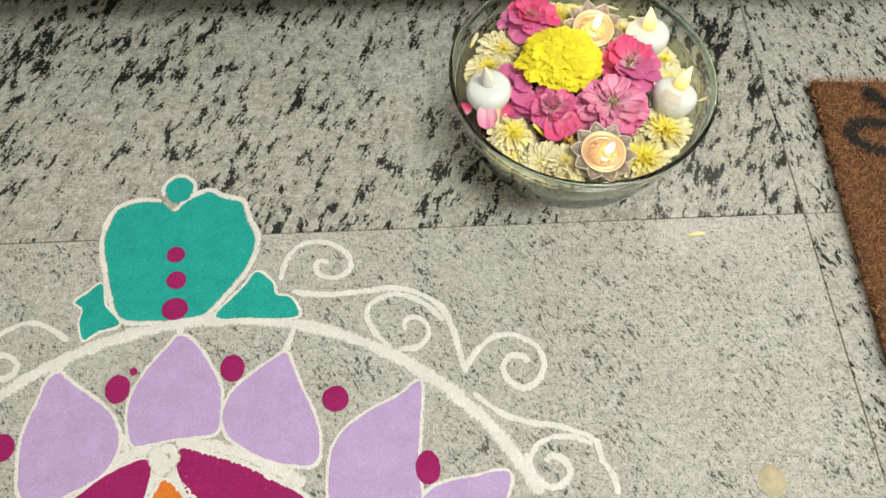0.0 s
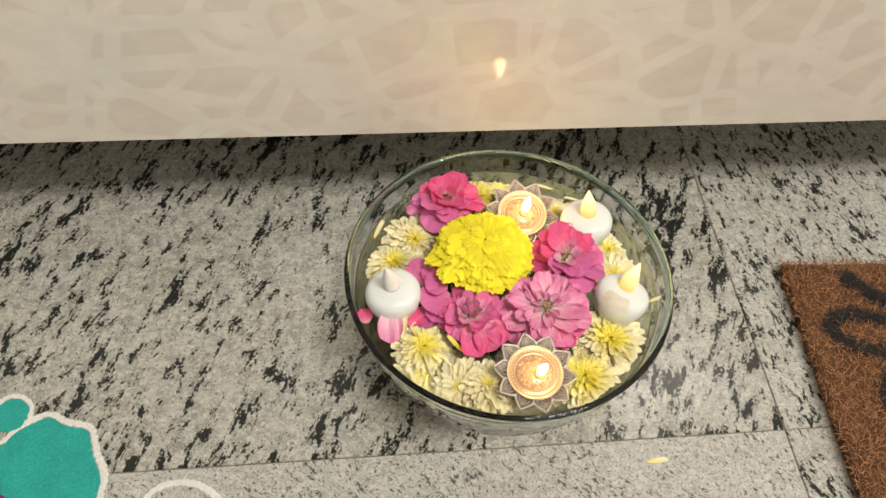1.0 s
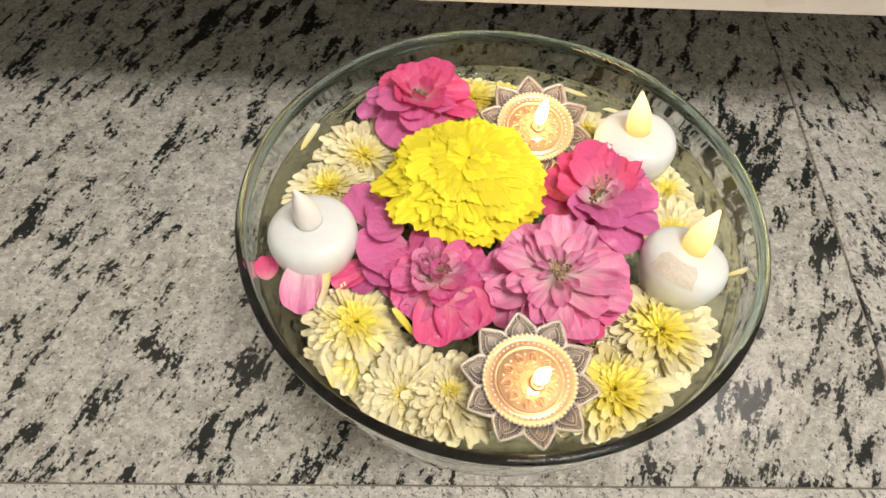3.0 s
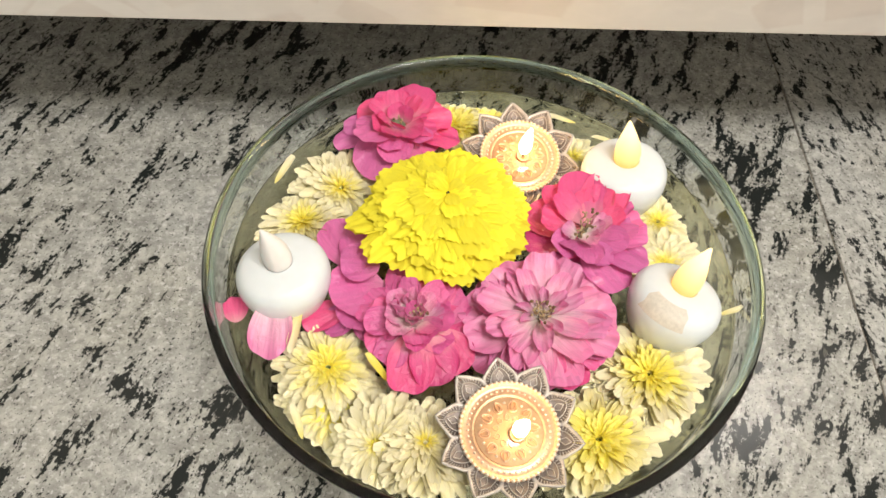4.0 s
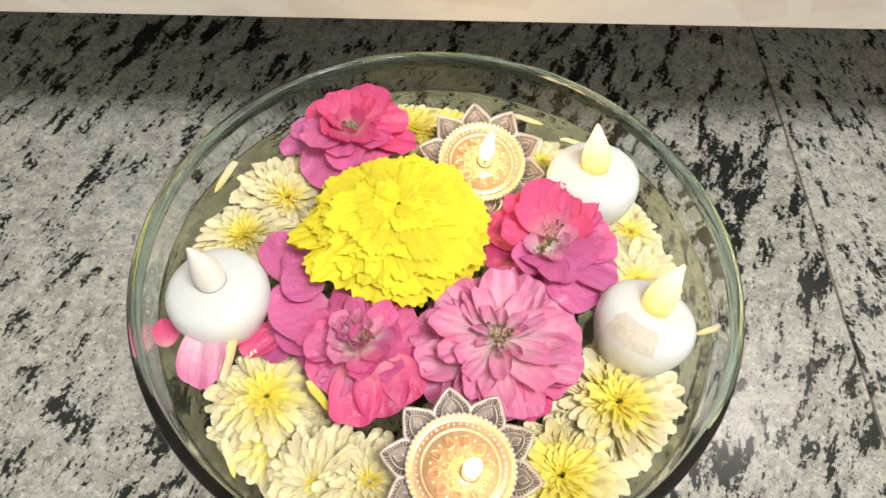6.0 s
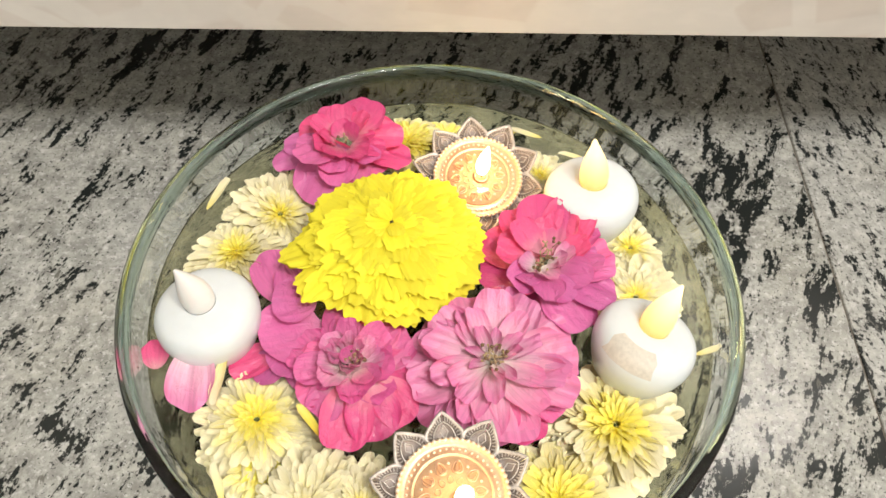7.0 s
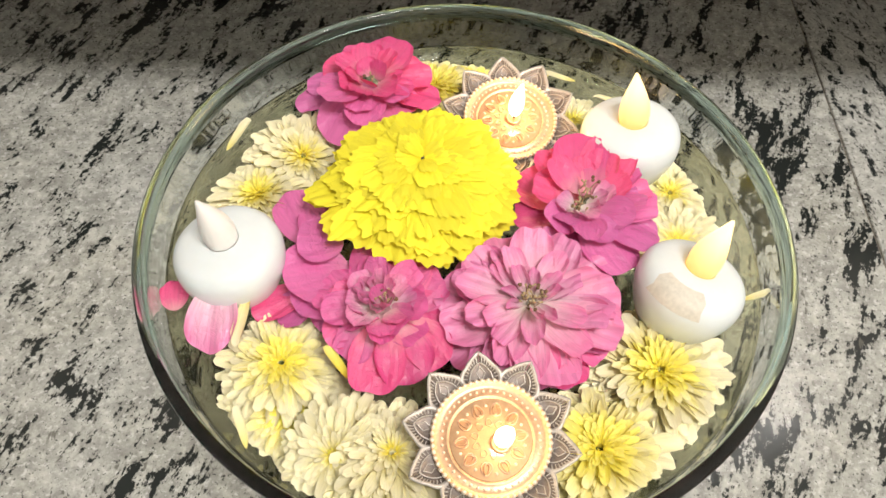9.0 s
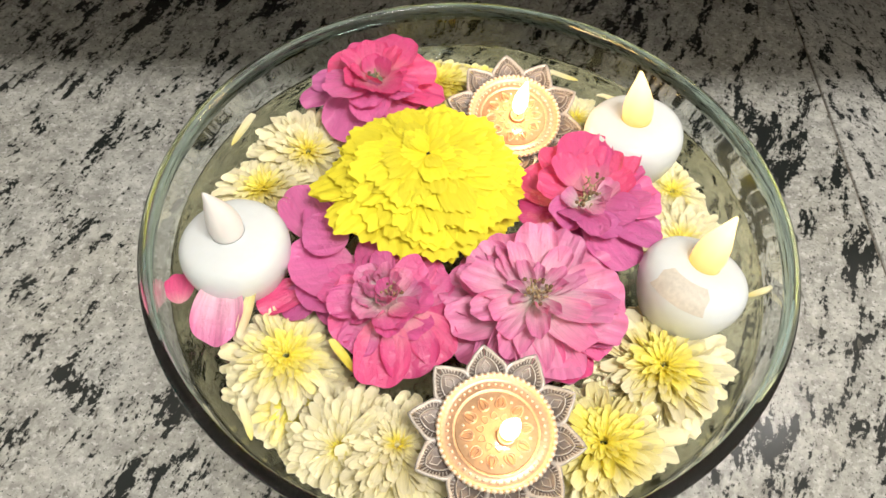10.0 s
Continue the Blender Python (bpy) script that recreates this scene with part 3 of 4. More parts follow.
def laid_petals(f, rnd, rows):
    """Petals laid one by one from base to tip, in millimetres from the flower's middle, with their width and kind."""
    for base, tip, width, kind in rows:
        b, t = Vector(base) / 1000, Vector(tip) / 1000
        d = t - b
        L = d.length
        me = rnd.choice(KINDS[kind])
        flat = math.hypot(d.x, d.y)
        turn = pose(*b, 0, 0, math.degrees(math.atan2(-d.x, d.y))) @ pose(0, 0, 0, math.degrees(math.atan2(d.z, flat)), rnd.uniform(-9, 9), 0)
        part("petal", me, f, m=turn @ Matrix.Diagonal((width / 1000 / me["width"] * 1.12, L * 1.08, L, 1)))


# wide open rose with its stamens bare
rnd = random.Random(31)
f = thing("rose", pose(0.021, -0.005, 0.1100, 4, 0, 0), "wide open pink rose with a pale heart and brown stamens", "flower", ROSES)
add_petals(f, P_OPEN, rnd, 12, 0.002, -0.001, -2, 0.0335, 0.07, 1.1, ejit=5, roll=8)
add_petals(f, P_OPEN, rnd, 11, 0.002, 0.001, 3, 0.0320, 0.09, 1.0, ejit=5, roll=10)
add_petals(f, P_OPEN, rnd, 10, 0.002, 0.003, 8, 0.0270, 0.14, 0.9, ejit=6, roll=14)
add_petals(f, P_OPEN, rnd, 8, 0.002, 0.005, 14, 0.0200, 0.15, 0.8, ejit=8, roll=18)
add_petals(f, P_PALE, rnd, 8, 0.002, 0.006, 20, 0.0120, 0.15, 0.6)
laid_petals(f, rnd, [((5, -10, 2), (14, -30, -1), 20, "R"), ((1, -8, 3), (-3, -29, 1), 22, "P"), ((10, -6, 2), (26, -19, 0), 18, "P")])
heart(f, (0, 0, 0.008), rnd, 22, 0.0042)
# ruffled rose with folded inner petals
rnd = random.Random(32)
f = thing("rose", pose(-0.037, -0.0055, 0.110), "ruffled pink rose with folded inner petals, wet", "flower", ROSES)
add_petals(f, P_ROSE, rnd, 11, 0.003, -0.001, -3, 0.021, 0.10)
add_petals(f, P_ROSE, rnd, 10, 0.003, 0.003, 14, 0.016, 0.20, ejit=14, roll=22)
add_petals(f, P_PALE, rnd, 9, 0.002, 0.004, 40, 0.012, 0.2, 0.9, ejit=16, roll=25)
laid_petals(f, rnd, [
    ((3, -8, 3), (-2, -32, -4), 22, "R"), ((8, -8, 2), (13, -28, -4), 23, "R"), ((12, -6, 1), (24, -21, -4), 19, "R"),
    ((9, -1, 2), (25, 12, -1), 19, "P"), ((9, 0, 2), (24, -3, -2), 19, "R"), ((8, 4, 2), (16, 21, 0), 18, "P"), ((0, 6, 2), (-6, 27, 0), 16, "P"),
    ((3, 6, 2), (5, 24, 0), 14, "P"), ((-4, 0, 2), (-17, 8, 0), 16, "P"), ((-5, -5, 2), (-18, -8, -2), 17, "P"), ((-3, -9, 3), (-12, -19, -2), 17, "P"),
    ((-2, 2, 6), (-9, 9, 9), 11, "F"), ((-3, -2, 6), (-11, -4, 10), 12, "F"), ((-2, -4, 6), (-7, -14, 10), 13, "F"), ((2, -2, 7), (-1, 1, 14), 8, "P"),
    ((4, -5, 6), (10, -12, 11), 12, "P"), ((3, 1, 6), (10, 7, 10), 10, "F"), ((1, -7, 6), (4, -16, 9), 13, "P"), ((5, -2, 5), (15, 0, 7), 11, "F")])
heart(f, (0.003, -0.001, 0.008), rnd, 9, 0.003)
# loosened mauve rose
rnd = random.Random(33)
f = thing("rose", pose(-0.0608, 0.0145, 0.106), "loose mauve-pink rose of broad petals beside a floating candle", "flower", ROSES)
laid_petals(f, rnd, [
    ((-2, 12, -1), (-15, 36, 1), 21, "M"), ((2, 10, 0), (-4, 30, 1), 20, "M"), ((12, 0, 1), (-10, -9, 7), 32, "M"), ((9, 10, 5), (-8, 8, 9), 23, "M"), ((9, -6, 2), (-3, -22, 4), 24, "M"),
    ((-3, -8, -1), (-24, -18, -4), 15, "R"), ((-3, -10, 0), (-13, -22, -3), 17, "M"), ((10, -12, 1), (3, -26, -3), 17, "M"), ((10, 4, 0), (14, -12, -1), 22, "P")])
# two-part rose with torn heart
rnd = random.Random(34)
f = thing("rose", pose(0.0457, 0.0417, 0.115), "large pink rose falling open, its dark stamens bare", "flower", ROSES)
laid_petals(f, rnd, [
    ((-3, 0, -1), (-23, 17, -4), 24, "R"), ((-4, 0, -2), (-27, 1, -6), 23, "R"), ((-4, -4, -2), (-25, -11, -7), 21, "P"), ((-3, -7, -1), (-17, -21, -8), 22, "M"),
    ((1, 3, 1), (-11, 27, 1), 22, "R"), ((0, 2, 3), (-1, 30, 6), 25, "R"), ((2, 2, 3), (17, 27, 6), 24, "R"), ((4, 4, 2), (21, 17, 4), 18, "P"),
    ((-1, -8, 0), (-2, -27, -6), 24, "M"), ((0, -9, 2), (14, -29, -3), 25, "M"), ((5, -6, 2), (27, -17, -2), 22, "M"), ((5, -3, 2), (29, -2, 1), 19, "M"), ((8, -2, 3), (26, 7, 3), 14, "P")])
laid_petals(f, rnd, [
    ((0, -3, 4), (8, -5, 8), 9, "F"), ((-3, -5, 4), (3, -13, 8), 10, "F"), ((-5, -5, 4), (-12, -3, 6), 10, "F"), ((-3, -11, 4), (9, -19, 5), 15, "M"), ((-4, -8, 3), (-14, -12, 2), 14, "P"), ((3, -2, 4), (12, 2, 6), 10, "F")])
add_petals(f, P_MAUVE, rnd, 7, 0.006, 0.002, 16, 0.017, 0.2, 0.9, phase=120, arc=(0, 190), ejit=12, roll=22)
add_petals(f, P_RED, rnd, 6, 0.005, 0.001, 18, 0.018, 0.2, 0.9, phase=-60, arc=(0, 170), ejit=12, roll=20)
heart(f, (0.001, 0.001, 0.006), rnd, 12, 0.0045)
heart(f, (-0.003, -0.006, 0.006), rnd, 10, 0.003)
# cupped crimson rose
rnd = random.Random(35)
f = thing("rose", pose(-0.045, 0.1090, 0.1185), "crimson-pink rose half open with a dark heart", "flower", ROSES)
laid_petals(f, rnd, [
    ((4, 2, -5), (30, -7, -10), 19, "R"), ((2, 4, -3), (26, 8, -6), 20, "R"), ((3, 4, -1), (13, 22, 0), 25, "R"), ((-1, 6, -2), (-4, 20, 0), 20, "R"), ((-2, 5, -3), (-20, 11, -4), 17, "R"),
    ((-4, 3, -6), (-32, -6, -11), 15, "M"), ((-5, 3, -5), (-27, 2, -7), 14, "M"), ((-1, -2, -1), (-14, -27, -10), 29, "M"), ((6, 0, -5), (17, -12, -11), 18, "P"), ((2, -3, -3), (3, -20, -10), 20, "P"),
    ((5, -3, 0), (19, -6, -2), 15, "R")])
laid_petals(f, rnd, [((-3, -1, -1), (-9, -3, 5), 10, "R"), ((3, 0, -1), (6, 3, 6), 11, "R"), ((0, 2, -1), (-3, 6, 5), 11, "R"), ((0, -4, -1), (-1, -6, 4), 9, "R")])
add_petals(f, P_RED, rnd, 7, 0.005, -0.001, 24, 0.013, 0.2, 1.1, ejit=12, roll=20)
add_petals(f, P_MAUVE, rnd, 5, 0.005, -0.003, 8, 0.019, 0.15, 1.0, phase=100, arc=(0, 150), ejit=8, roll=16)
heart(f, (0.0, -0.001, -0.002), rnd, 4, 0.002)

# loose petals
for at, rz, el, L, mesh, lab in (
    ((-0.0975, 0.0040, 0.1165), 178, -22, 0.029, P_OPEN[1], "pink rose petal with a browned white edge, floating"),
    ((-0.1160, -0.0030, 0.1025), 10, 4, 0.013, P_RED[1], "small crimson rose petal floating at the glass"),
    ((-0.0862, 0.0000, 0.1130), 172, -16, 0.022, P_MUM[1], "narrow white petal lying on a pink one"),
    ((-0.0815, -0.0585, 0.1020), 16, 4, 0.0165, P_MUM[0], "single white petal floating near the glass"),
    ((-0.0460, -0.0335, 0.1050), 35, 8, 0.0165, P_MUM_Y[0], "single yellow petal against a rose"),
    ((0.073, 0.113, 0.1005), 80, 3, 0.014, P_MUM[2], "single pale petal floating behind a candle"),
    ((0.052, 0.127, 0.1000), 70, 2, 0.016, P_MUM[3], "single pale petal floating near the glass"),
    ((0.040, 0.131, 0.0995), 100, 2, 0.015, P_MUM[0], "single pale petal floating near the glass"),
    ((0.108, 0.005, 0.1010), -75, 4, 0.014, P_MUM[1], "single cream petal floating beside a candle"),
    ((-0.1068, 0.0775, 0.1040), -27, 8, 0.0185, P_MUM[2], "narrow white petal standing against the glass"),
):
    p = tagged(new("loose_petal", mesh), lab, "petal", "loose petals in the water")
    p.matrix_world = pose(*at, el, 0, rz) @ Matrix.Diagonal((L * (1.05 if mesh in P_MUM or mesh in P_MUM_Y else 1.1), L, L, 1))

# ---------------------------------------------------------------- floating candles
CANDLE_PROFILE = [(0, -0.018), (0.009, -0.0178), (0.0145, -0.014), (0.0185, -0.007), (0.0207, -0.001), (0.0214, 0.003), (0.0214, 0.0060), (0.0205, 0.0096), (0.0180, 0.0126), (0.0130, 0.0144), (0.0066, 0.0150), (0.0062, 0.0146), (0, 0.0145)]
BULB_PROFILE = [(r * 0.98, z) for r, z in [(0, -0.001), (0.0055, -0.001), (0.0064, 0.002), (0.0066, 0.005), (0.0060, 0.009), (0.0048, 0.013), (0.0032, 0.017), (0.0017, 0.0205), (0.0008, 0.0228), (0, 0.0235)]]


def bend(me, amount):
    """Leans the tip of a bulb over, as moulded flames do."""
    for v in me.vertices:
        v.co.x += amount * max(0.0, v.co.z) ** 2 / 0.0235
    return me


def candle(at, tilt, turn, lit, label, scuffed=False):
    c = thing("floating_candle", pose(*at, tilt[0], tilt[1], 0), label, "candle", "floating candles")
    part("body", lathe("body", smooth_profile(CANDLE_PROFILE, 3), M_CANDLE, 64), c)
    me = bend(lathe("bulb", smooth_profile(BULB_PROFILE, 3), M_BULB_ON if lit else M_BULB_OFF, 32), 0.12)
    b = part("bulb", me, c, "glowing yellow flame-shaped bulb" if lit else "unlit white flame-shaped bulb", pose(0, 0, 0.0148, 0, 0, turn))
    if scuffed:
        verts, faces = [], []
        rows = [(0.0213, 0.0062), (0.0204, 0.0098), (0.0180, 0.0127), (0.0140, 0.0142)]
        for r, z in rows:
            for k in range(9):
                a = radians(198 + 62 * k / 8 + 3 * math.sin(k * 2 + z * 900))
                verts.append(((r + 0.00025) * math.cos(a), (r + 0.00025) * math.sin(a), z + 0.0002))
        for i in range(3):
            for k in range(8):
                faces.append((i * 9 + k, i * 9 + k + 1, i * 9 + k + 10, i * 9 + k + 9))
        part("scuff", mesh_of("scuff", verts, faces, M_SCUFF), c, "beige scuffed patch")
    return c, b


CANDLE_Z = 0.1072
candle((-0.0945, 0.0145, CANDLE_Z + 0.0035), (-3, -6), 200, False, "unlit white plastic floating candle with a flame-shaped bulb")
candle((0.0825, 0.003, CANDLE_Z + 0.001), (-13, 13), 30, True, "lit white plastic floating candle, tilted, with a beige scuff", True)
candle((0.0695, 0.078, CANDLE_Z + 0.003), (-5, -3), 120, True, "lit white plastic floating candle beside a rose")

# bubbles clinging to the glass at the water line
rnd = random.Random(77)
bverts, bfaces = [], []
for _ in range(46):
    a, r = radians(rnd.choice((rnd.uniform(150, 205), rnd.uniform(70, 125)))), rnd.uniform(0.0004, 0.0011)
    R0 = wr - r - rnd.random() ** 3 * 0.012
    cx, cy = BOWL.x + R0 * math.cos(a), BOWL.y + R0 * math.sin(a)
    b = len(bverts)
    for i in range(4):
        for k in range(8):
            e, t = 0.5 * math.pi * i / 4, 2 * math.pi * k / 8
            bverts.append((cx + r * math.cos(e) * math.cos(t), cy + r * math.cos(e) * math.sin(t), WATER_Z + 0.0002 + r * math.sin(e)))
    bverts.append((cx, cy, WATER_Z + 0.0002 + r))
    for i in range(3):
        for k in range(8):
            j = (k + 1) % 8
            bfaces.append((b + i * 8 + k, b + i * 8 + j, b + i * 8 + 8 + j, b + i * 8 + 8 + k))
    bfaces += [(b + 24 + k, b + 24 + (k + 1) % 8, b + 32) for k in range(8)]
bubble = tagged(new("water_bubble", mesh_of("water_bubble", bverts, bfaces, glassy("bubble_film", (1, 1, 1), 1.2))), "tiny clear bubbles at the water's edge", "bubbles", kind="stuff")
bubble.visible_shadow = False

# ---------------------------------------------------------------- metal lotus lamps
def lotus_petal():
    """A pointed lotus petal of the tray, with a raised border."""
    out, n = [], 10
    for i in range(n + 1):
        u = i / n
        w = (0.0066 + 0.0014 * math.sin(math.pi * min(1.0, u / 0.62))) * (1 - u ** 2.6) + 0.00012
        out.append((w, 0.0190 + 0.0124 * u))
    verts, faces = [], []
    levels = ((1.0, 0.0), (1.0, 0.0013), (0.86, 0.0016), (0.78, 0.0008), (0.0, 0.0008))
    cx = 0.0225
    for k, z in levels:
        for s in (1, -1):
            for w, y in out:
                yy = cx + (y - cx) * (0.25 + 0.75 * k) if k < 1 else y
                lift = 0.0022 * max(0, (yy - 0.0195) / 0.0125)
                verts.append((s * w * k, yy, z + lift))
    m = n + 1
    for i in range(len(levels) - 1):
        for s in range(2):
            a0, b0 = (i * 2 + s) * m, ((i + 1) * 2 + s) * m
            for j in range(n):
                q = (a0 + j, a0 + j + 1, b0 + j + 1, b0 + j)
                faces.append(q if s == 0 else q[::-1])
    me = mesh_of("tray_petal", verts, faces, [M_SILVER, M_SILVER_DARK])
    # the sunken middle inside the border gets the darker silver
    for k, poly in enumerate(me.polygons):
        poly.material_index = 1 if k >= len(me.polygons) * 3 // 4 else 0
    return me


def leaf_relief():
    """The engraved inner leaf with its rays."""
    verts, faces = [], []

    def bar(x0, y0, x1, y1, w, z):
        d = Vector((x1 - x0, y1 - y0)).normalized()
        nx, ny = -d.y * w / 2, d.x * w / 2
        b = len(verts)
        lift = lambda y: 0.0022 * (y - 0.0195) / 0.0125
        for x, y, s in ((x0, y0, 1), (x0, y0, -1), (x1, y1, -1), (x1, y1, 1)):
            verts.append((x + s * nx, y + s * ny, z - 0.0006 + lift(y)))
            verts.append((x + s * nx * 0.5, y + s * ny * 0.5, z + lift(y)))
        for i in range(4):
            j = (i + 1) % 4
            faces.append((b + 2 * i, b + 2 * j, b + 2 * j + 1, b + 2 * i + 1))
        faces.append((b + 1, b + 3, b + 5, b + 7))

    for s in (1, -1):
        prev = None
        for i in range(7):
            u = i / 6
            p = (s * 0.0042 * (1 - u ** 2.4) ** 0.8, 0.0200 + 0.0072 * u)
            if prev:
                bar(*prev, *p, 0.0005, 0.0015)
            prev = p
        for i in range(8):
            a = radians(8 + 72 * i / 7)
            bar(s * 0.0048 * math.cos(a), 0.0208 + 0.0064 * math.sin(a), s * 0.0066 * math.cos(a), 0.0208 + 0.0090 * math.sin(a), 0.00042, 0.0014)
        bar(0, 0.0205, s * 0.0016, 0.0235, 0.0004, 0.0014)
        bar(s * 0.0016, 0.0235, 0, 0.0258, 0.0004, 0.0014)
    return mesh_of("leaf_relief", verts, faces, M_SILVER, smooth=False)


def bead_mesh(r):
    return lathe("bead", [(0, -r * 0.3), (r * 0.9, -r * 0.3), (r, 0.1 * r), (r * 0.72, r * 0.7), (0, r)], M_BEAD, 8)


LP, LR, BEAD, BEAD2 = lotus_petal(), leaf_relief(), bead_mesh(0.00088), bead_mesh(0.0006)
CUP = lathe("cup", [(0, -0.006), (0.012, -0.006), (0.018, -0.002), (0.0200, 0.0008), (0.0209, 0.0013), (0.0211, 0.0020), (0.0206, 0.0023), (0.0200, 0.0020), (0.0196, 0.0013), (0.0182, 0.0011), (0.0160, 0.0010), (0.0156, 0.0013), (0.0152, 0.0014), (0.0148, 0.0011), (0.0144, 0.0008), (0, 0.0006)], M_COPPER, 72)
OIL = lathe("oil", [(0, 0.0012), (0.0142, 0.0012), (0.0144, 0.0008), (0, 0.0006)], M_WAX, 48)
WICK_HOLDER = lathe("wick_holder", [(0, 0.001), (0.0034, 0.001), (0.0036, 0.0026), (0.0028, 0.0030), (0.0024, 0.0022), (0, 0.0022)], M_COPPER, 24)
WICK = tube("wick", [(0, 0, 0.0015), (0.0003, 0, 0.004), (0.0008, 0.0003, 0.0062)], 0.0005, M_WICK, 6)


def ornament():
    """A raised teardrop loop stamped into the plate."""
    verts, faces = [], []
    for i in range(14):
        t = 2 * math.pi * i / 14
        for off, z in ((0.0, 0.0016), (0.0004, 0.0027), (0.0008, 0.0016)):
            k = 1 - off / 0.0026
            verts.append((0.0112 + 0.0030 * math.cos(t) * k, 0.0024 * math.sin(t) * (1 - 0.35 * math.cos(t)) * k, z))
    for i in range(14):
        j = (i + 1) % 14
        for q in range(2):
            faces.append((3 * i + q, 3 * j + q, 3 * j + q + 1, 3 * i + q + 1))
    return mesh_of("ornament", verts, faces, M_COPPER)


ORN = ornament()
FLAME_PROFILE = [(r * 1.25, z) for r, z in [(0, 0), (0.0012, 0.0008), (0.0022, 0.003), (0.0026, 0.006), (0.0023, 0.010), (0.0015, 0.014), (0.0007, 0.0172), (0, 0.0195)]]


def lotus_lamp(at, tilt, turn, wick_at, flame_lean, watts, label):
    d = thing("lotus_lamp", pose(*at, tilt[0], tilt[1], turn), label, "oil lamp", "lotus lamps")
    for i in range(10):
        p = part("tray_petal", LP, d, "embossed silver lotus petal", pose(0, 0, 0, 0, 0, 36 * i))
        part("leaf_relief", LR, p)
    cup = part("cup", CUP, d, "round copper dish")
    for i in range(60):
        a = 2 * math.pi * i / 60
        part("bead", BEAD, cup, m=pose(0.0205 * math.cos(a), 0.0205 * math.sin(a), 0.0024))
    for i in range(44):
        a = 2 * math.pi * i / 44
        part("bead", BEAD2, cup, m=pose(0.0171 * math.cos(a), 0.0171 * math.sin(a), 0.0012))
    for i in range(10):
        part("ornament", ORN, cup, m=pose(0, 0, -0.0006, 0, 0, 36 * i) @ Matrix.Diagonal((0.94, 0.94, 1, 1)))
        part("ornament", ORN, cup, m=pose(0, 0, -0.0006, 0, 0, 36 * i) @ Matrix.Diagonal((0.80, 0.45, 1.1, 1)) @ pose(0.0022, 0, 0))
        part("ornament", ORN, cup, m=pose(0, 0, -0.0003, 0, 0, 36 * i + 18) @ Matrix.Diagonal((0.52, 0.52, 0.8, 1)))
        a = radians(36 * i + 18)
        part("bead", BEAD2, cup, m=pose(0.0118 * math.cos(a), 0.0118 * math.sin(a), 0.0012))
    part("oil", OIL, d, "glossy amber oil")
    base = Vector(wick_at)
    part("wick_holder", WICK_HOLDER, d, m=pose(base.x, base.y, 0))
    part("wick", WICK, d, "burnt wick", pose(base.x, base.y, 0))
    fl = bend(lathe("flame", smooth_profile(FLAME_PROFILE, 3), M_FLAME, 20), 0.10)
    fo = part("flame", fl, d, "bright yellow-white flame", pose(base.x, base.y, 0.0045, flame_lean[0], flame_lean[1], -turn))
    fo.visible_shadow = False
    ld = bpy.data.lights.new("flame_light", "POINT")
    ld.energy, ld.color, ld.shadow_soft_size = watts, (1.0, 0.50, 0.17), 0.006
    lo = new("flame_light", ld)
    lo.matrix_world = Matrix.Translation(d.matrix_world @ Vector((base.x, base.y, 0.0185)))
    return d


lotus_lamp((0.0042, -0.0588, 0.1120), (9, 0), 8, (0.003, -0.002), (0, 0), 0.0042, "lotus-shaped silver and copper oil lamp, burning, at the glass")
lotus_lamp((0.0185, 0.0955, 0.1065), (14, 0), 6, (0.0015, 0.000), (-14, 0), 0.028, "lotus-shaped silver and copper oil lamp, burning, behind the marigold")

# ---------------------------------------------------------------- rangoli
rangoli = thing("rangoli", pose(0, 0, 0), "powder rangoli of lilac lotus, teal pot and white scrolls", "floor drawing")
RC, RR = Vector((-0.357, -0.478)), 0.319


def fray(p, amount, scale=260.0, seed=0.0):
    n = noise.noise_vector(Vector((p[0] * scale, p[1] * scale, seed)))
    n2 = noise.noise_vector(Vector((p[0] * scale * 0.25, p[1] * scale * 0.25, seed + 9)))
    return (p[0] + amount * (n.x + n2.x), p[1] + amount * (n.y + n2.y))


def spline(pts, closed=False, steps=14):
    P = [Vector(p) for p in pts]
    n = len(P)
    get = (lambda i: P[i % n]) if closed else (lambda i: P[max(0, min(n - 1, i))])
    res = []
    for i in range(n if closed else n - 1):
        a, b, c, d = get(i - 1), get(i), get(i + 1), get(i + 2)
        for s in range(steps):
            t = s / steps
            res.append(0.5 * ((2 * b) + (c - a) * t + (2 * a - 5 * b + 4 * c - d) * t * t + (3 * b - a - 3 * c + d) * t ** 3))
    if not closed:
        res.append(P[-1])
    return res


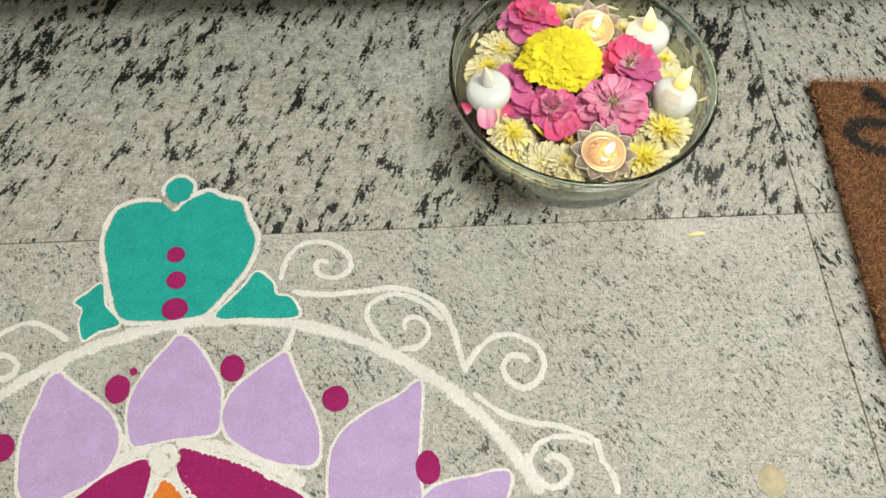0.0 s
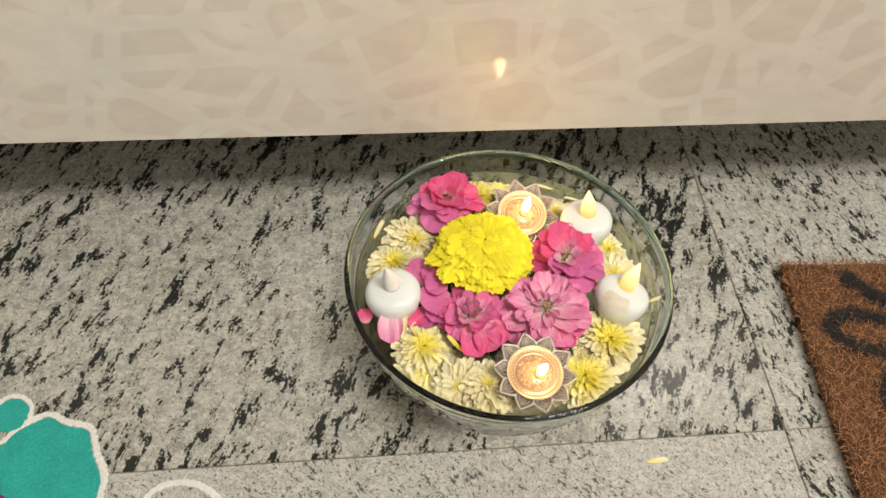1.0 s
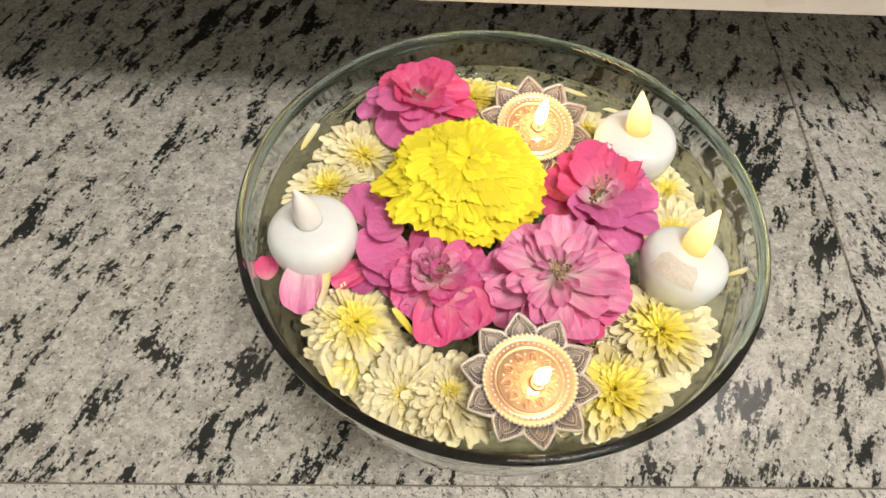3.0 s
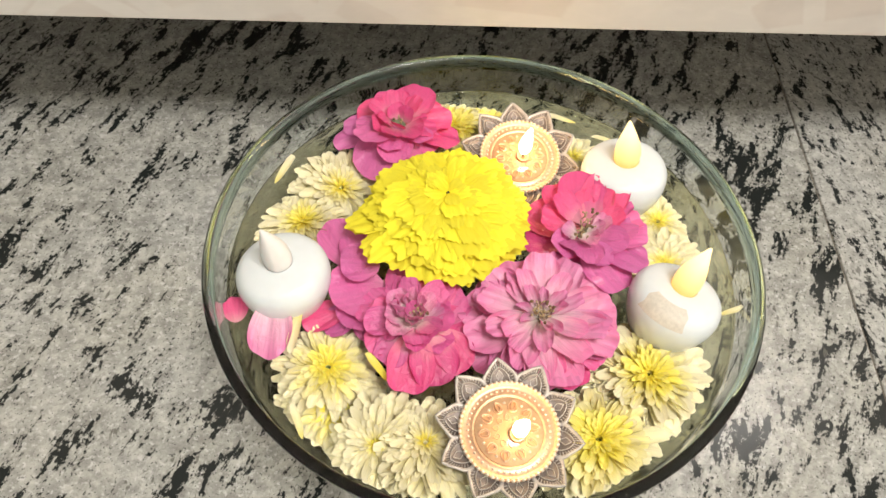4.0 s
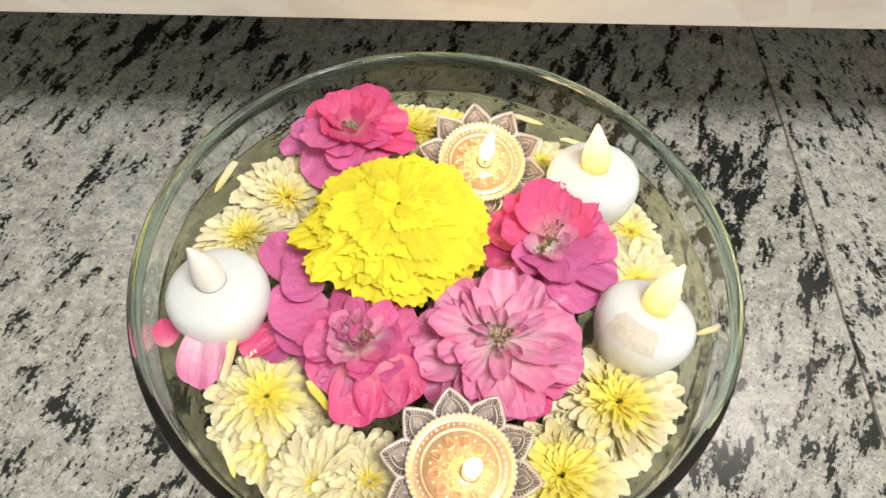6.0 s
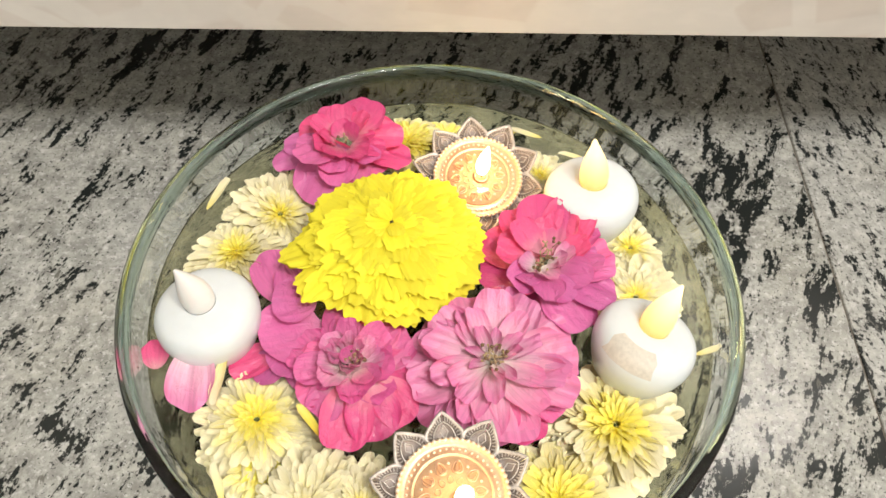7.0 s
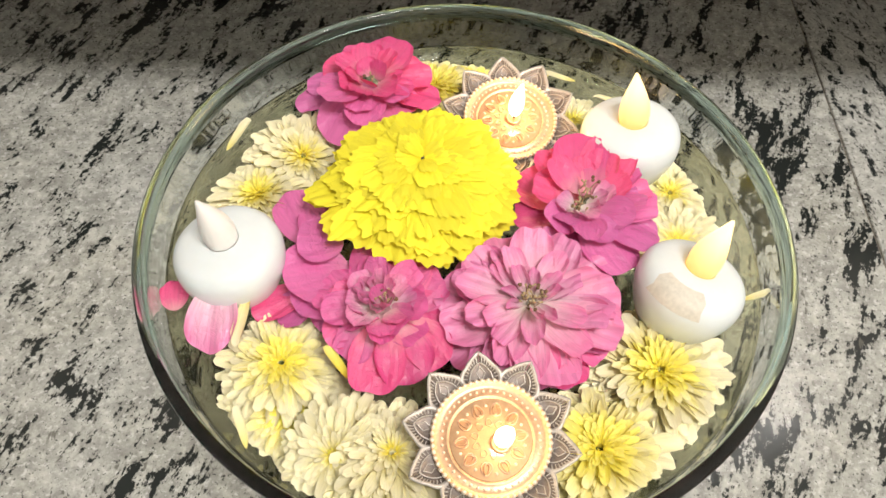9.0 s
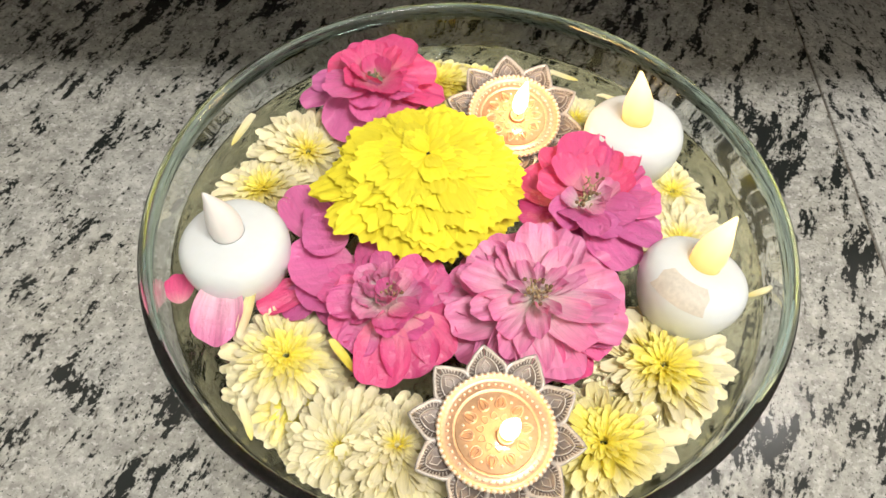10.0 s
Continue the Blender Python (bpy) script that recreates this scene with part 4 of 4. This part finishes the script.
def line(pts, width, label="white powder line", h=0.0007, parent=None, name="powder_line"):
    """A poured line of white powder: domed, of uneven width, with frayed edges."""
    dense = []
    for a, b in zip(pts, pts[1:]):
        n = max(1, int((b - a).length / 0.0014))
        dense += [a.lerp(b, i / n) for i in range(n)]
    dense.append(pts[-1])
    cross = ((-0.5, 0.0), (-0.36, 0.55), (-0.12, 0.95), (0.12, 1.0), (0.36, 0.6), (0.5, 0.0))
    verts, faces, uvs = [], [], []
    width *= 1.25
    n = len(dense)
    for i, p in enumerate(dense):
        d = (dense[min(i + 1, n - 1)] - dense[max(i - 1, 0)])
        d = d.normalized() if d.length > 1e-9 else Vector((1, 0))
        s = Vector((-d.y, d.x))
        w = width * (1 + 0.28 * noise.noise(Vector((p.x * 60, p.y * 60, 2.0)))) * min(1.0, 0.45 + 0.2 * min(i, n - 1 - i))
        for k, (v, z) in enumerate(cross):
            q = p + s * (v * w)
            edge = 0.0020 if k in (0, 5) else 0.0007
            q = fray(q, edge, 330)
            zz = 0.00025 + h * z * (0.8 + 0.35 * noise.noise(Vector((q[0] * 420, q[1] * 420, 5))))
            verts.append((q[0], q[1], zz if k not in (0, 5) else 0.0001))
            uvs.append((v + 0.5, i / n))
    for i in range(n - 1):
        for k in range(5):
            faces.append((i * 6 + k, (i + 1) * 6 + k, (i + 1) * 6 + k + 1, i * 6 + k + 1))
    return part(name, mesh_of(name, verts, faces, M_P_WHITE, uvs), parent or rangoli, label)


LEVEL = [0]


def fill(name, outline, mat, label, h=0.0008):
    """A patch of coloured powder with frayed, sloping edges."""
    LEVEL[0] += 1
    h += 0.00003 * (LEVEL[0] % 11)
    c = Vector((sum(p.x for p in outline) / len(outline), sum(p.y for p in outline) / len(outline)))
    dense = []
    for a, b in zip(outline, outline[1:] + outline[:1]):
        n = max(1, int((b - a).length / 0.002))
        dense += [a.lerp(b, i / n) for i in range(n)]
    bm = bmesh.new()
    rims = []
    for k, z in ((1.0, 0.0001), (0.985, h * 0.8), (0.955, h)):
        rims.append([bm.verts.new((*fray(c + (p - c) * k, 0.0007 if k > 0.96 else 0.0002), z)) for p in dense])
    n = len(dense)
    for A, B in zip(rims, rims[1:]):
        for i in range(n):
            bm.faces.new((A[i], A[(i + 1) % n], B[(i + 1) % n], B[i]))
    top = bm.faces.new(rims[-1])
    bmesh.ops.triangulate(bm, faces=[top])
    bmesh.ops.recalc_face_normals(bm, faces=bm.faces[:])
    me = bpy.data.meshes.new(name)
    bm.to_mesh(me)
    bm.free()
    me.materials.append(mat)
    return part(name, me, rangoli, label)


def V2(*pts):
    return [Vector(p) for p in pts]


def polar(r, deg):
    return RC + Vector((r * math.sin(radians(deg)), r * math.cos(radians(deg))))


def arc(r, a0, a1, n=60):
    return [polar(r, a0 + (a1 - a0) * i / n) for i in range(n + 1)]


# pot
pot = spline(V2((-0.412, -0.037), (-0.425, -0.026), (-0.448, -0.024), (-0.468, -0.032), (-0.476, -0.052), (-0.477, -0.076), (-0.470, -0.105), (-0.463, -0.130), (-0.451, -0.154), (-0.423, -0.157), (-0.396, -0.157), (-0.375, -0.153), (-0.359, -0.135), (-0.341, -0.111), (-0.331, -0.089), (-0.329, -0.069), (-0.338, -0.050), (-0.345, -0.029), (-0.365, -0.022), (-0.379, -0.015), (-0.396, -0.022), (-0.405, -0.030)), True, 8)
fill("pot", pot, M_P_TEAL, "teal powder pot shape")
edge = [p + (p - Vector((-0.402, -0.095))).normalized() * 0.0028 for p in pot]
line(edge[8:] + edge[:2], 0.0068)
KX, KY = -0.409, -0.011
knob = [Vector((KX + (0.0138 + 0.0012 * math.sin(5 * a)) * math.cos(a), KY + 0.0152 * math.sin(a))) for a in [2 * math.pi * i / 28 for i in range(28)]]
fill("pot_knob", knob, M_P_TEAL, "teal powder knob", 0.0013)
line([Vector((KX + 0.0160 * math.cos(a), KY + 0.0175 * math.sin(a))) for a in [math.pi * (-0.12 + 1.24 * i / 24) for i in range(25)]], 0.0050)
for pts in (V2((-0.326, -0.109), (-0.310, -0.122), (-0.306, -0.135), (-0.292, -0.139), (-0.283, -0.157), (-0.297, -0.161), (-0.333, -0.159), (-0.364, -0.156), (-0.340, -0.127)),
            V2((-0.474, -0.115), (-0.487, -0.125), (-0.497, -0.134), (-0.489, -0.142), (-0.490, -0.157), (-0.484, -0.174), (-0.471, -0.166), (-0.452, -0.159), (-0.468, -0.139))):
    leaf = spline(pts, True, 6)
    fill("pot_leaf", leaf, M_P_TEAL, "teal powder leaf")
    line(leaf + leaf[:1], 0.0058)
# lotus
line(arc(RR, -42, 64, 90), 0.0155, "broad white powder ring")
tip, base_c = Vector((-0.096, -0.318)), Vector((-0.170, -0.378))
ax = tip - base_c
sd = Vector((ax.y, -ax.x)).normalized() * 0.036
side_petal = [tip, base_c + ax * 0.72 + sd * 0.52, base_c + ax * 0.40 + sd * 0.97, base_c + ax * 0.12 + sd * 0.86, base_c + sd * 0.2 - ax * 0.03, base_c - sd * 0.2 - ax * 0.03, base_c + ax * 0.12 - sd * 0.86, base_c + ax * 0.40 - sd * 0.97, base_c + ax * 0.72 - sd * 0.52]
for pts in (
    V2((-0.502, -0.205), (-0.492, -0.213), (-0.470, -0.229), (-0.451, -0.245), (-0.441, -0.263), (-0.440, -0.281), (-0.449, -0.300), (-0.473, -0.315), (-0.501, -0.325), (-0.518, -0.317), (-0.524, -0.293), (-0.525, -0.264), (-0.518, -0.237), (-0.511, -0.212)),
    V2((-0.395, -0.173), (-0.380, -0.182), (-0.366, -0.202), (-0.355, -0.222), (-0.352, -0.240), (-0.354, -0.268), (-0.376, -0.272), (-0.395, -0.274), (-0.414, -0.277), (-0.428, -0.277), (-0.435, -0.256), (-0.434, -0.231), (-0.421, -0.205), (-0.405, -0.184)),
    V2((-0.295, -0.195), (-0.290, -0.206), (-0.279, -0.233), (-0.269, -0.255), (-0.263, -0.278), (-0.266, -0.301), (-0.288, -0.302), (-0.312, -0.295), (-0.334, -0.282), (-0.347, -0.270), (-0.351, -0.251), (-0.342, -0.230), (-0.323, -0.213), (-0.305, -0.200)),
    side_petal,
):
    o = spline(pts, True, 8)
    fill("lotus_petal", o, M_P_LILAC, "lilac powder lotus petal")
    line(o + o[:1], 0.0066)
o = spline(V2((-0.171, -0.230), (-0.172, -0.262), (-0.176, -0.305), (-0.178, -0.345), (-0.215, -0.362), (-0.250, -0.345), (-0.256, -0.312), (-0.248, -0.280), (-0.222, -0.258), (-0.192, -0.243)), True, 8)
fill("lotus_petal", o, M_P_LILAC, "lilac powder lotus petal")
line(o + o[:1], 0.0060)
for pts in (V2((-0.395, -0.174), (-0.395, -0.162)), V2((-0.297, -0.196), (-0.291, -0.180), (-0.286, -0.163)), V2((-0.502, -0.205), (-0.501, -0.193)), V2((-0.438, -0.266), (-0.429, -0.289)), V2((-0.170, -0.231), (-0.160, -0.222))):
    line(pts, 0.0085)
line(spline(V2((-0.445, -0.297), (-0.433, -0.287), (-0.413, -0.282), (-0.395, -0.278))), 0.0130)
line(spline(V2((-0.390, -0.277), (-0.361, -0.280), (-0.331, -0.290), (-0.302, -0.303), (-0.276, -0.319))), 0.0145)
# heart of the lotus
for pts, nm, mat, lab in (
    (V2((-0.413, -0.290), (-0.433, -0.295), (-0.451, -0.304), (-0.468, -0.317), (-0.486, -0.335), (-0.455, -0.343), (-0.421, -0.338), (-0.409, -0.307)), "heart_petal", M_P_MAG, "magenta powder petal"),
    (V2((-0.386, -0.281), (-0.360, -0.288), (-0.331, -0.298), (-0.302, -0.314), (-0.275, -0.330), (-0.266, -0.349), (-0.312, -0.356), (-0.361, -0.342), (-0.388, -0.302)), "heart_petal", M_P_MAG, "magenta powder petal"),
    (V2((-0.397, -0.308), (-0.405, -0.320), (-0.409, -0.339), (-0.391, -0.347), (-0.371, -0.341), (-0.381, -0.322)), "heart_flame", M_P_ORANGE, "orange powder petal"),
):
    o = spline(pts, True, 8)
    fill(nm, o, mat, lab)
    line(o + o[:1], 0.0085)
line(spline(V2((-0.404, -0.280), (-0.408, -0.290), (-0.400, -0.300), (-0.390, -0.291), (-0.394, -0.281), (-0.401, -0.285), (-0.398, -0.295))), 0.0120, "white powder knot", 0.0016)
for pts in (V2((-0.401, -0.299), (-0.409, -0.314), (-0.418, -0.332)), V2((-0.394, -0.299), (-0.380, -0.315), (-0.364, -0.335))):
    line(pts, 0.0110)
# dots
for x, y, rx, ry in ((-0.406, -0.087, 0.0090, 0.0088), (-0.403, -0.115, 0.0098, 0.0095), (-0.402, -0.146, 0.0125, 0.0118), (-0.447, -0.224, 0.0112, 0.0135), (-0.344, -0.209, 0.0112, 0.0130), (-0.249, -0.243, 0.0118, 0.0122), (-0.168, -0.310, 0.0110, 0.0150), (-0.541, -0.273, 0.0110, 0.0125), (-0.434, -0.208, 0.0034, 0.0036)):
    o = [Vector((x + rx * math.cos(a), y + ry * math.sin(a))) for a in [2 * math.pi * i / 26 for i in range(26)]]
    fill("powder_dot", o, M_P_MAG, "magenta powder dot", 0.0017)
# scrolls
W = 0.0072
line(spline(V2((-0.303, -0.120), (-0.298, -0.099), (-0.286, -0.083), (-0.268, -0.078), (-0.248, -0.084), (-0.235, -0.098), (-0.236, -0.112), (-0.248, -0.119), (-0.262, -0.117), (-0.268, -0.108), (-0.265, -0.100), (-0.256, -0.102))), W, "white powder scroll")
line(spline(V2((-0.291, -0.133), (-0.259, -0.137), (-0.226, -0.136), (-0.194, -0.133), (-0.171, -0.139), (-0.148, -0.155), (-0.138, -0.179), (-0.133, -0.201), (-0.128, -0.224))), W +0.0012, "white powder scroll")
line(spline(V2((-0.196, -0.197), (-0.213, -0.177), (-0.219, -0.157), (-0.209, -0.145), (-0.191, -0.140), (-0.174, -0.145), (-0.157, -0.157), (-0.146, -0.170))), W, "white powder scroll")
line(spline(V2((-0.184, -0.179), (-0.182, -0.168), (-0.172, -0.165), (-0.162, -0.174), (-0.162, -0.186), (-0.172, -0.196), (-0.190, -0.197))), W -0.0006, "white powder scroll")
line(spline(V2((-0.129, -0.221), (-0.116, -0.202), (-0.098, -0.189), (-0.081, -0.188), (-0.061, -0.199), (-0.054, -0.217), (-0.060, -0.233), (-0.075, -0.241), (-0.089, -0.233), (-0.093, -0.220), (-0.086, -0.210), (-0.074, -0.210), (-0.069, -0.217))), W +0.0006, "white powder scroll")
line(spline(V2((-0.123, -0.244), (-0.099, -0.264), (-0.074, -0.274), (-0.049, -0.279), (-0.025, -0.288), (-0.016, -0.295), (-0.013, -0.311), (-0.005, -0.326), (-0.003, -0.343))), W, "white powder scroll")
line(spline(V2((-0.079, -0.311), (-0.069, -0.295), (-0.053, -0.289), (-0.035, -0.290), (-0.019, -0.297))), W, "white powder scroll")
line(spline(V2((-0.080, -0.302), (-0.074, -0.325), (-0.061, -0.333), (-0.048, -0.329), (-0.043, -0.319), (-0.048, -0.309), (-0.058, -0.306), (-0.063, -0.311))), W +0.0012, "white powder scroll")
line(spline(V2((-0.574, -0.178), (-0.566, -0.168), (-0.553, -0.159), (-0.536, -0.154), (-0.517, -0.160), (-0.499, -0.174))), W, "white powder scroll")
line(spline(V2((-0.565, -0.187), (-0.553, -0.186), (-0.542, -0.193), (-0.542, -0.203), (-0.552, -0.209), (-0.565, -0.204))), W +0.0006, "white powder scroll")


def scatter_grains(rnd):
    """Stray powder grains beside the white lines."""
    verts, faces = [], []
    lines = [o for o in rangoli.children if o.name.startswith("powder_line")]
    for o in lines:
        vs = o.data.vertices
        for _ in range(len(vs) // 9):
            p = vs[rnd.randrange(len(vs))].co
            x, y = p.x + rnd.gauss(0, 0.0032), p.y + rnd.gauss(0, 0.0032)
            r = rnd.uniform(0.00018, 0.00055)
            b = len(verts)
            verts += [(x + r, y, 0.0001), (x - 0.5 * r, y + 0.87 * r, 0.0001), (x - 0.5 * r, y - 0.87 * r, 0.0001), (x, y, r * 1.2 + 0.0009)]
            faces += [(b, b + 1, b + 3), (b + 1, b + 2, b + 3), (b + 2, b, b + 3)]
    return mesh_of("stray_powder", verts, faces, M_P_GRAIN, smooth=False)


tagged(part("stray_powder", scatter_grains(random.Random(8)), rangoli, "scattered grains of white powder"), kind="stuff")

# ---------------------------------------------------------------- doormat
MX, MY, MZ = 0.287, 0.097, 0.014
mat_thing = thing("doormat", pose(MX, MY, 0, 0, 0, -2.6), "brown coir doormat with curling black letter strokes, lying on the granite", "doormat")
bm = bmesh.new()
bmesh.ops.create_grid(bm, x_segments=60, y_segments=40, size=0.5)
for v in bm.verts:
    x, y = (v.co.x + 0.5) * 0.60, (v.co.y - 0.5) * 0.42
    e = 0.0022 * noise.noise(Vector((x * 60, y * 60, 1)))
    v.co = Vector((x + (e if v.co.x in (-0.5, 0.5) else 0), y + (e if abs(v.co.y) == 0.5 else 0), MZ - 0.002 + 0.0012 * noise.noise(Vector((x * 200, y * 200, 0)))))
ext = bmesh.ops.extrude_face_region(bm, geom=bm.faces[:])
for g in ext["geom"]:
    if isinstance(g, bmesh.types.BMVert):
        g.co.z = 0.0006
bmesh.ops.recalc_face_normals(bm, faces=bm.faces[:])
me = bpy.data.meshes.new("mat_base")
bm.to_mesh(me)
bm.free()
me.materials.append(M_COIR)
part("mat_base", me, mat_thing)

STROKES = [
    spline(V2((0.058, -0.017), (0.072, -0.034), (0.086, -0.044), (0.110, -0.050))),
    spline(V2((0.120, -0.064), (0.080, -0.064), (0.050, -0.058), (0.030, -0.063), (0.024, -0.074), (0.034, -0.088), (0.060, -0.098), (0.100, -0.104))),
    spline(V2((0.110, -0.122), (0.075, -0.122), (0.056, -0.132), (0.052, -0.150), (0.072, -0.166), (0.110, -0.170))),
]


def stroke_distance(x, y):
    return min(abs(complex(x - p.x, y - p.y)) for s in STROKES for p in s[::3])


def fibres(name, keep, mat, count, seed, h=0.004):
    rnd = random.Random(seed)
    verts, faces = [], []
    while len(faces) < count:
        x, y = rnd.uniform(-0.003, 0.24), rnd.uniform(-0.34, 0.004)
        if not keep(x, y):
            continue
        a, ln, w = rnd.uniform(0, 6.28), rnd.uniform(0.003, 0.009), rnd.uniform(0.00025, 0.0005)
        dx, dy = math.cos(a), math.sin(a)
        z0 = MZ - 0.003 + rnd.uniform(0, 0.002)
        out = x < 0.002 or y > -0.001
        z1 = z0 + (rnd.uniform(-0.006, 0.003) if out else rnd.uniform(0.0005, h))
        b = len(verts)
        verts += [(x - dy * w, y + dx * w, z0), (x + dy * w, y - dx * w, z0), (x + dx * ln + dy * w * 0.4, y + dy * ln - dx * w * 0.4, z1), (x + dx * ln - dy * w * 0.4, y + dy * ln + dx * w * 0.4, z1)]
        faces.append((b, b + 1, b + 2, b + 3))
    return mesh_of(name, verts, faces, mat, smooth=False)


HALF = 0.0056
tagged(part("coir_surface", fibres("coir_surface", lambda x, y: stroke_distance(x, y) > HALF, M_FIBRE, 26000, 3), mat_thing), "tangled brown coir fibres", kind="stuff")
for i, s in enumerate(STROKES):
    near = lambda x, y: min(abs(complex(x - p.x, y - p.y)) for p in s[::2]) < HALF
    tagged(part("letter_stroke", fibres("letter_stroke", near, M_FIBRE_BLACK, 3800, 40 + i, 0.003), mat_thing), "black dyed letter stroke", kind="stuff")

# ---------------------------------------------------------------- small marks on the floor
o = [Vector((0.136 + 0.0125 * math.cos(a), -0.338 + 0.0145 * math.sin(a))) for a in [2 * math.pi * i / 30 for i in range(30)]]
spot = fill("oil_spot", o, M_STAIN, "", 0.0003)
spot.parent = None
tagged(spot, "dried yellowish oil spot on the granite floor", "stain")
leaf = tagged(new("fallen_petal", P_MUM[1]), "small dry pale petal lying on the floor", "petal")
leaf.matrix_world = pose(0.110, -0.088, 0.0012, 2, 0, -85) @ Matrix.Diagonal((0.024, 0.018, 0.01, 1))

# ceiling lamp
lamp = thing("ceiling_lamp", pose(*LAMP_AT), "oblong white flush ceiling lamp, lit", "lamp")
part("housing", box("housing", (-0.64, -0.33, 0.012), (0.64, 0.33, 0.038), plain("lamp_white", (0.8, 0.8, 0.8), 0.4), 0.004), lamp)
M_DIFF = glow("lamp_diffuser", (1.0, 0.97, 0.9), (1.0, 0.97, 0.9), 1.0, 1.0)
part("diffuser", box("diffuser", (-0.62, -0.31, 0.003), (0.62, 0.31, 0.0115), M_DIFF, 0.003), lamp, "white glowing diffuser")
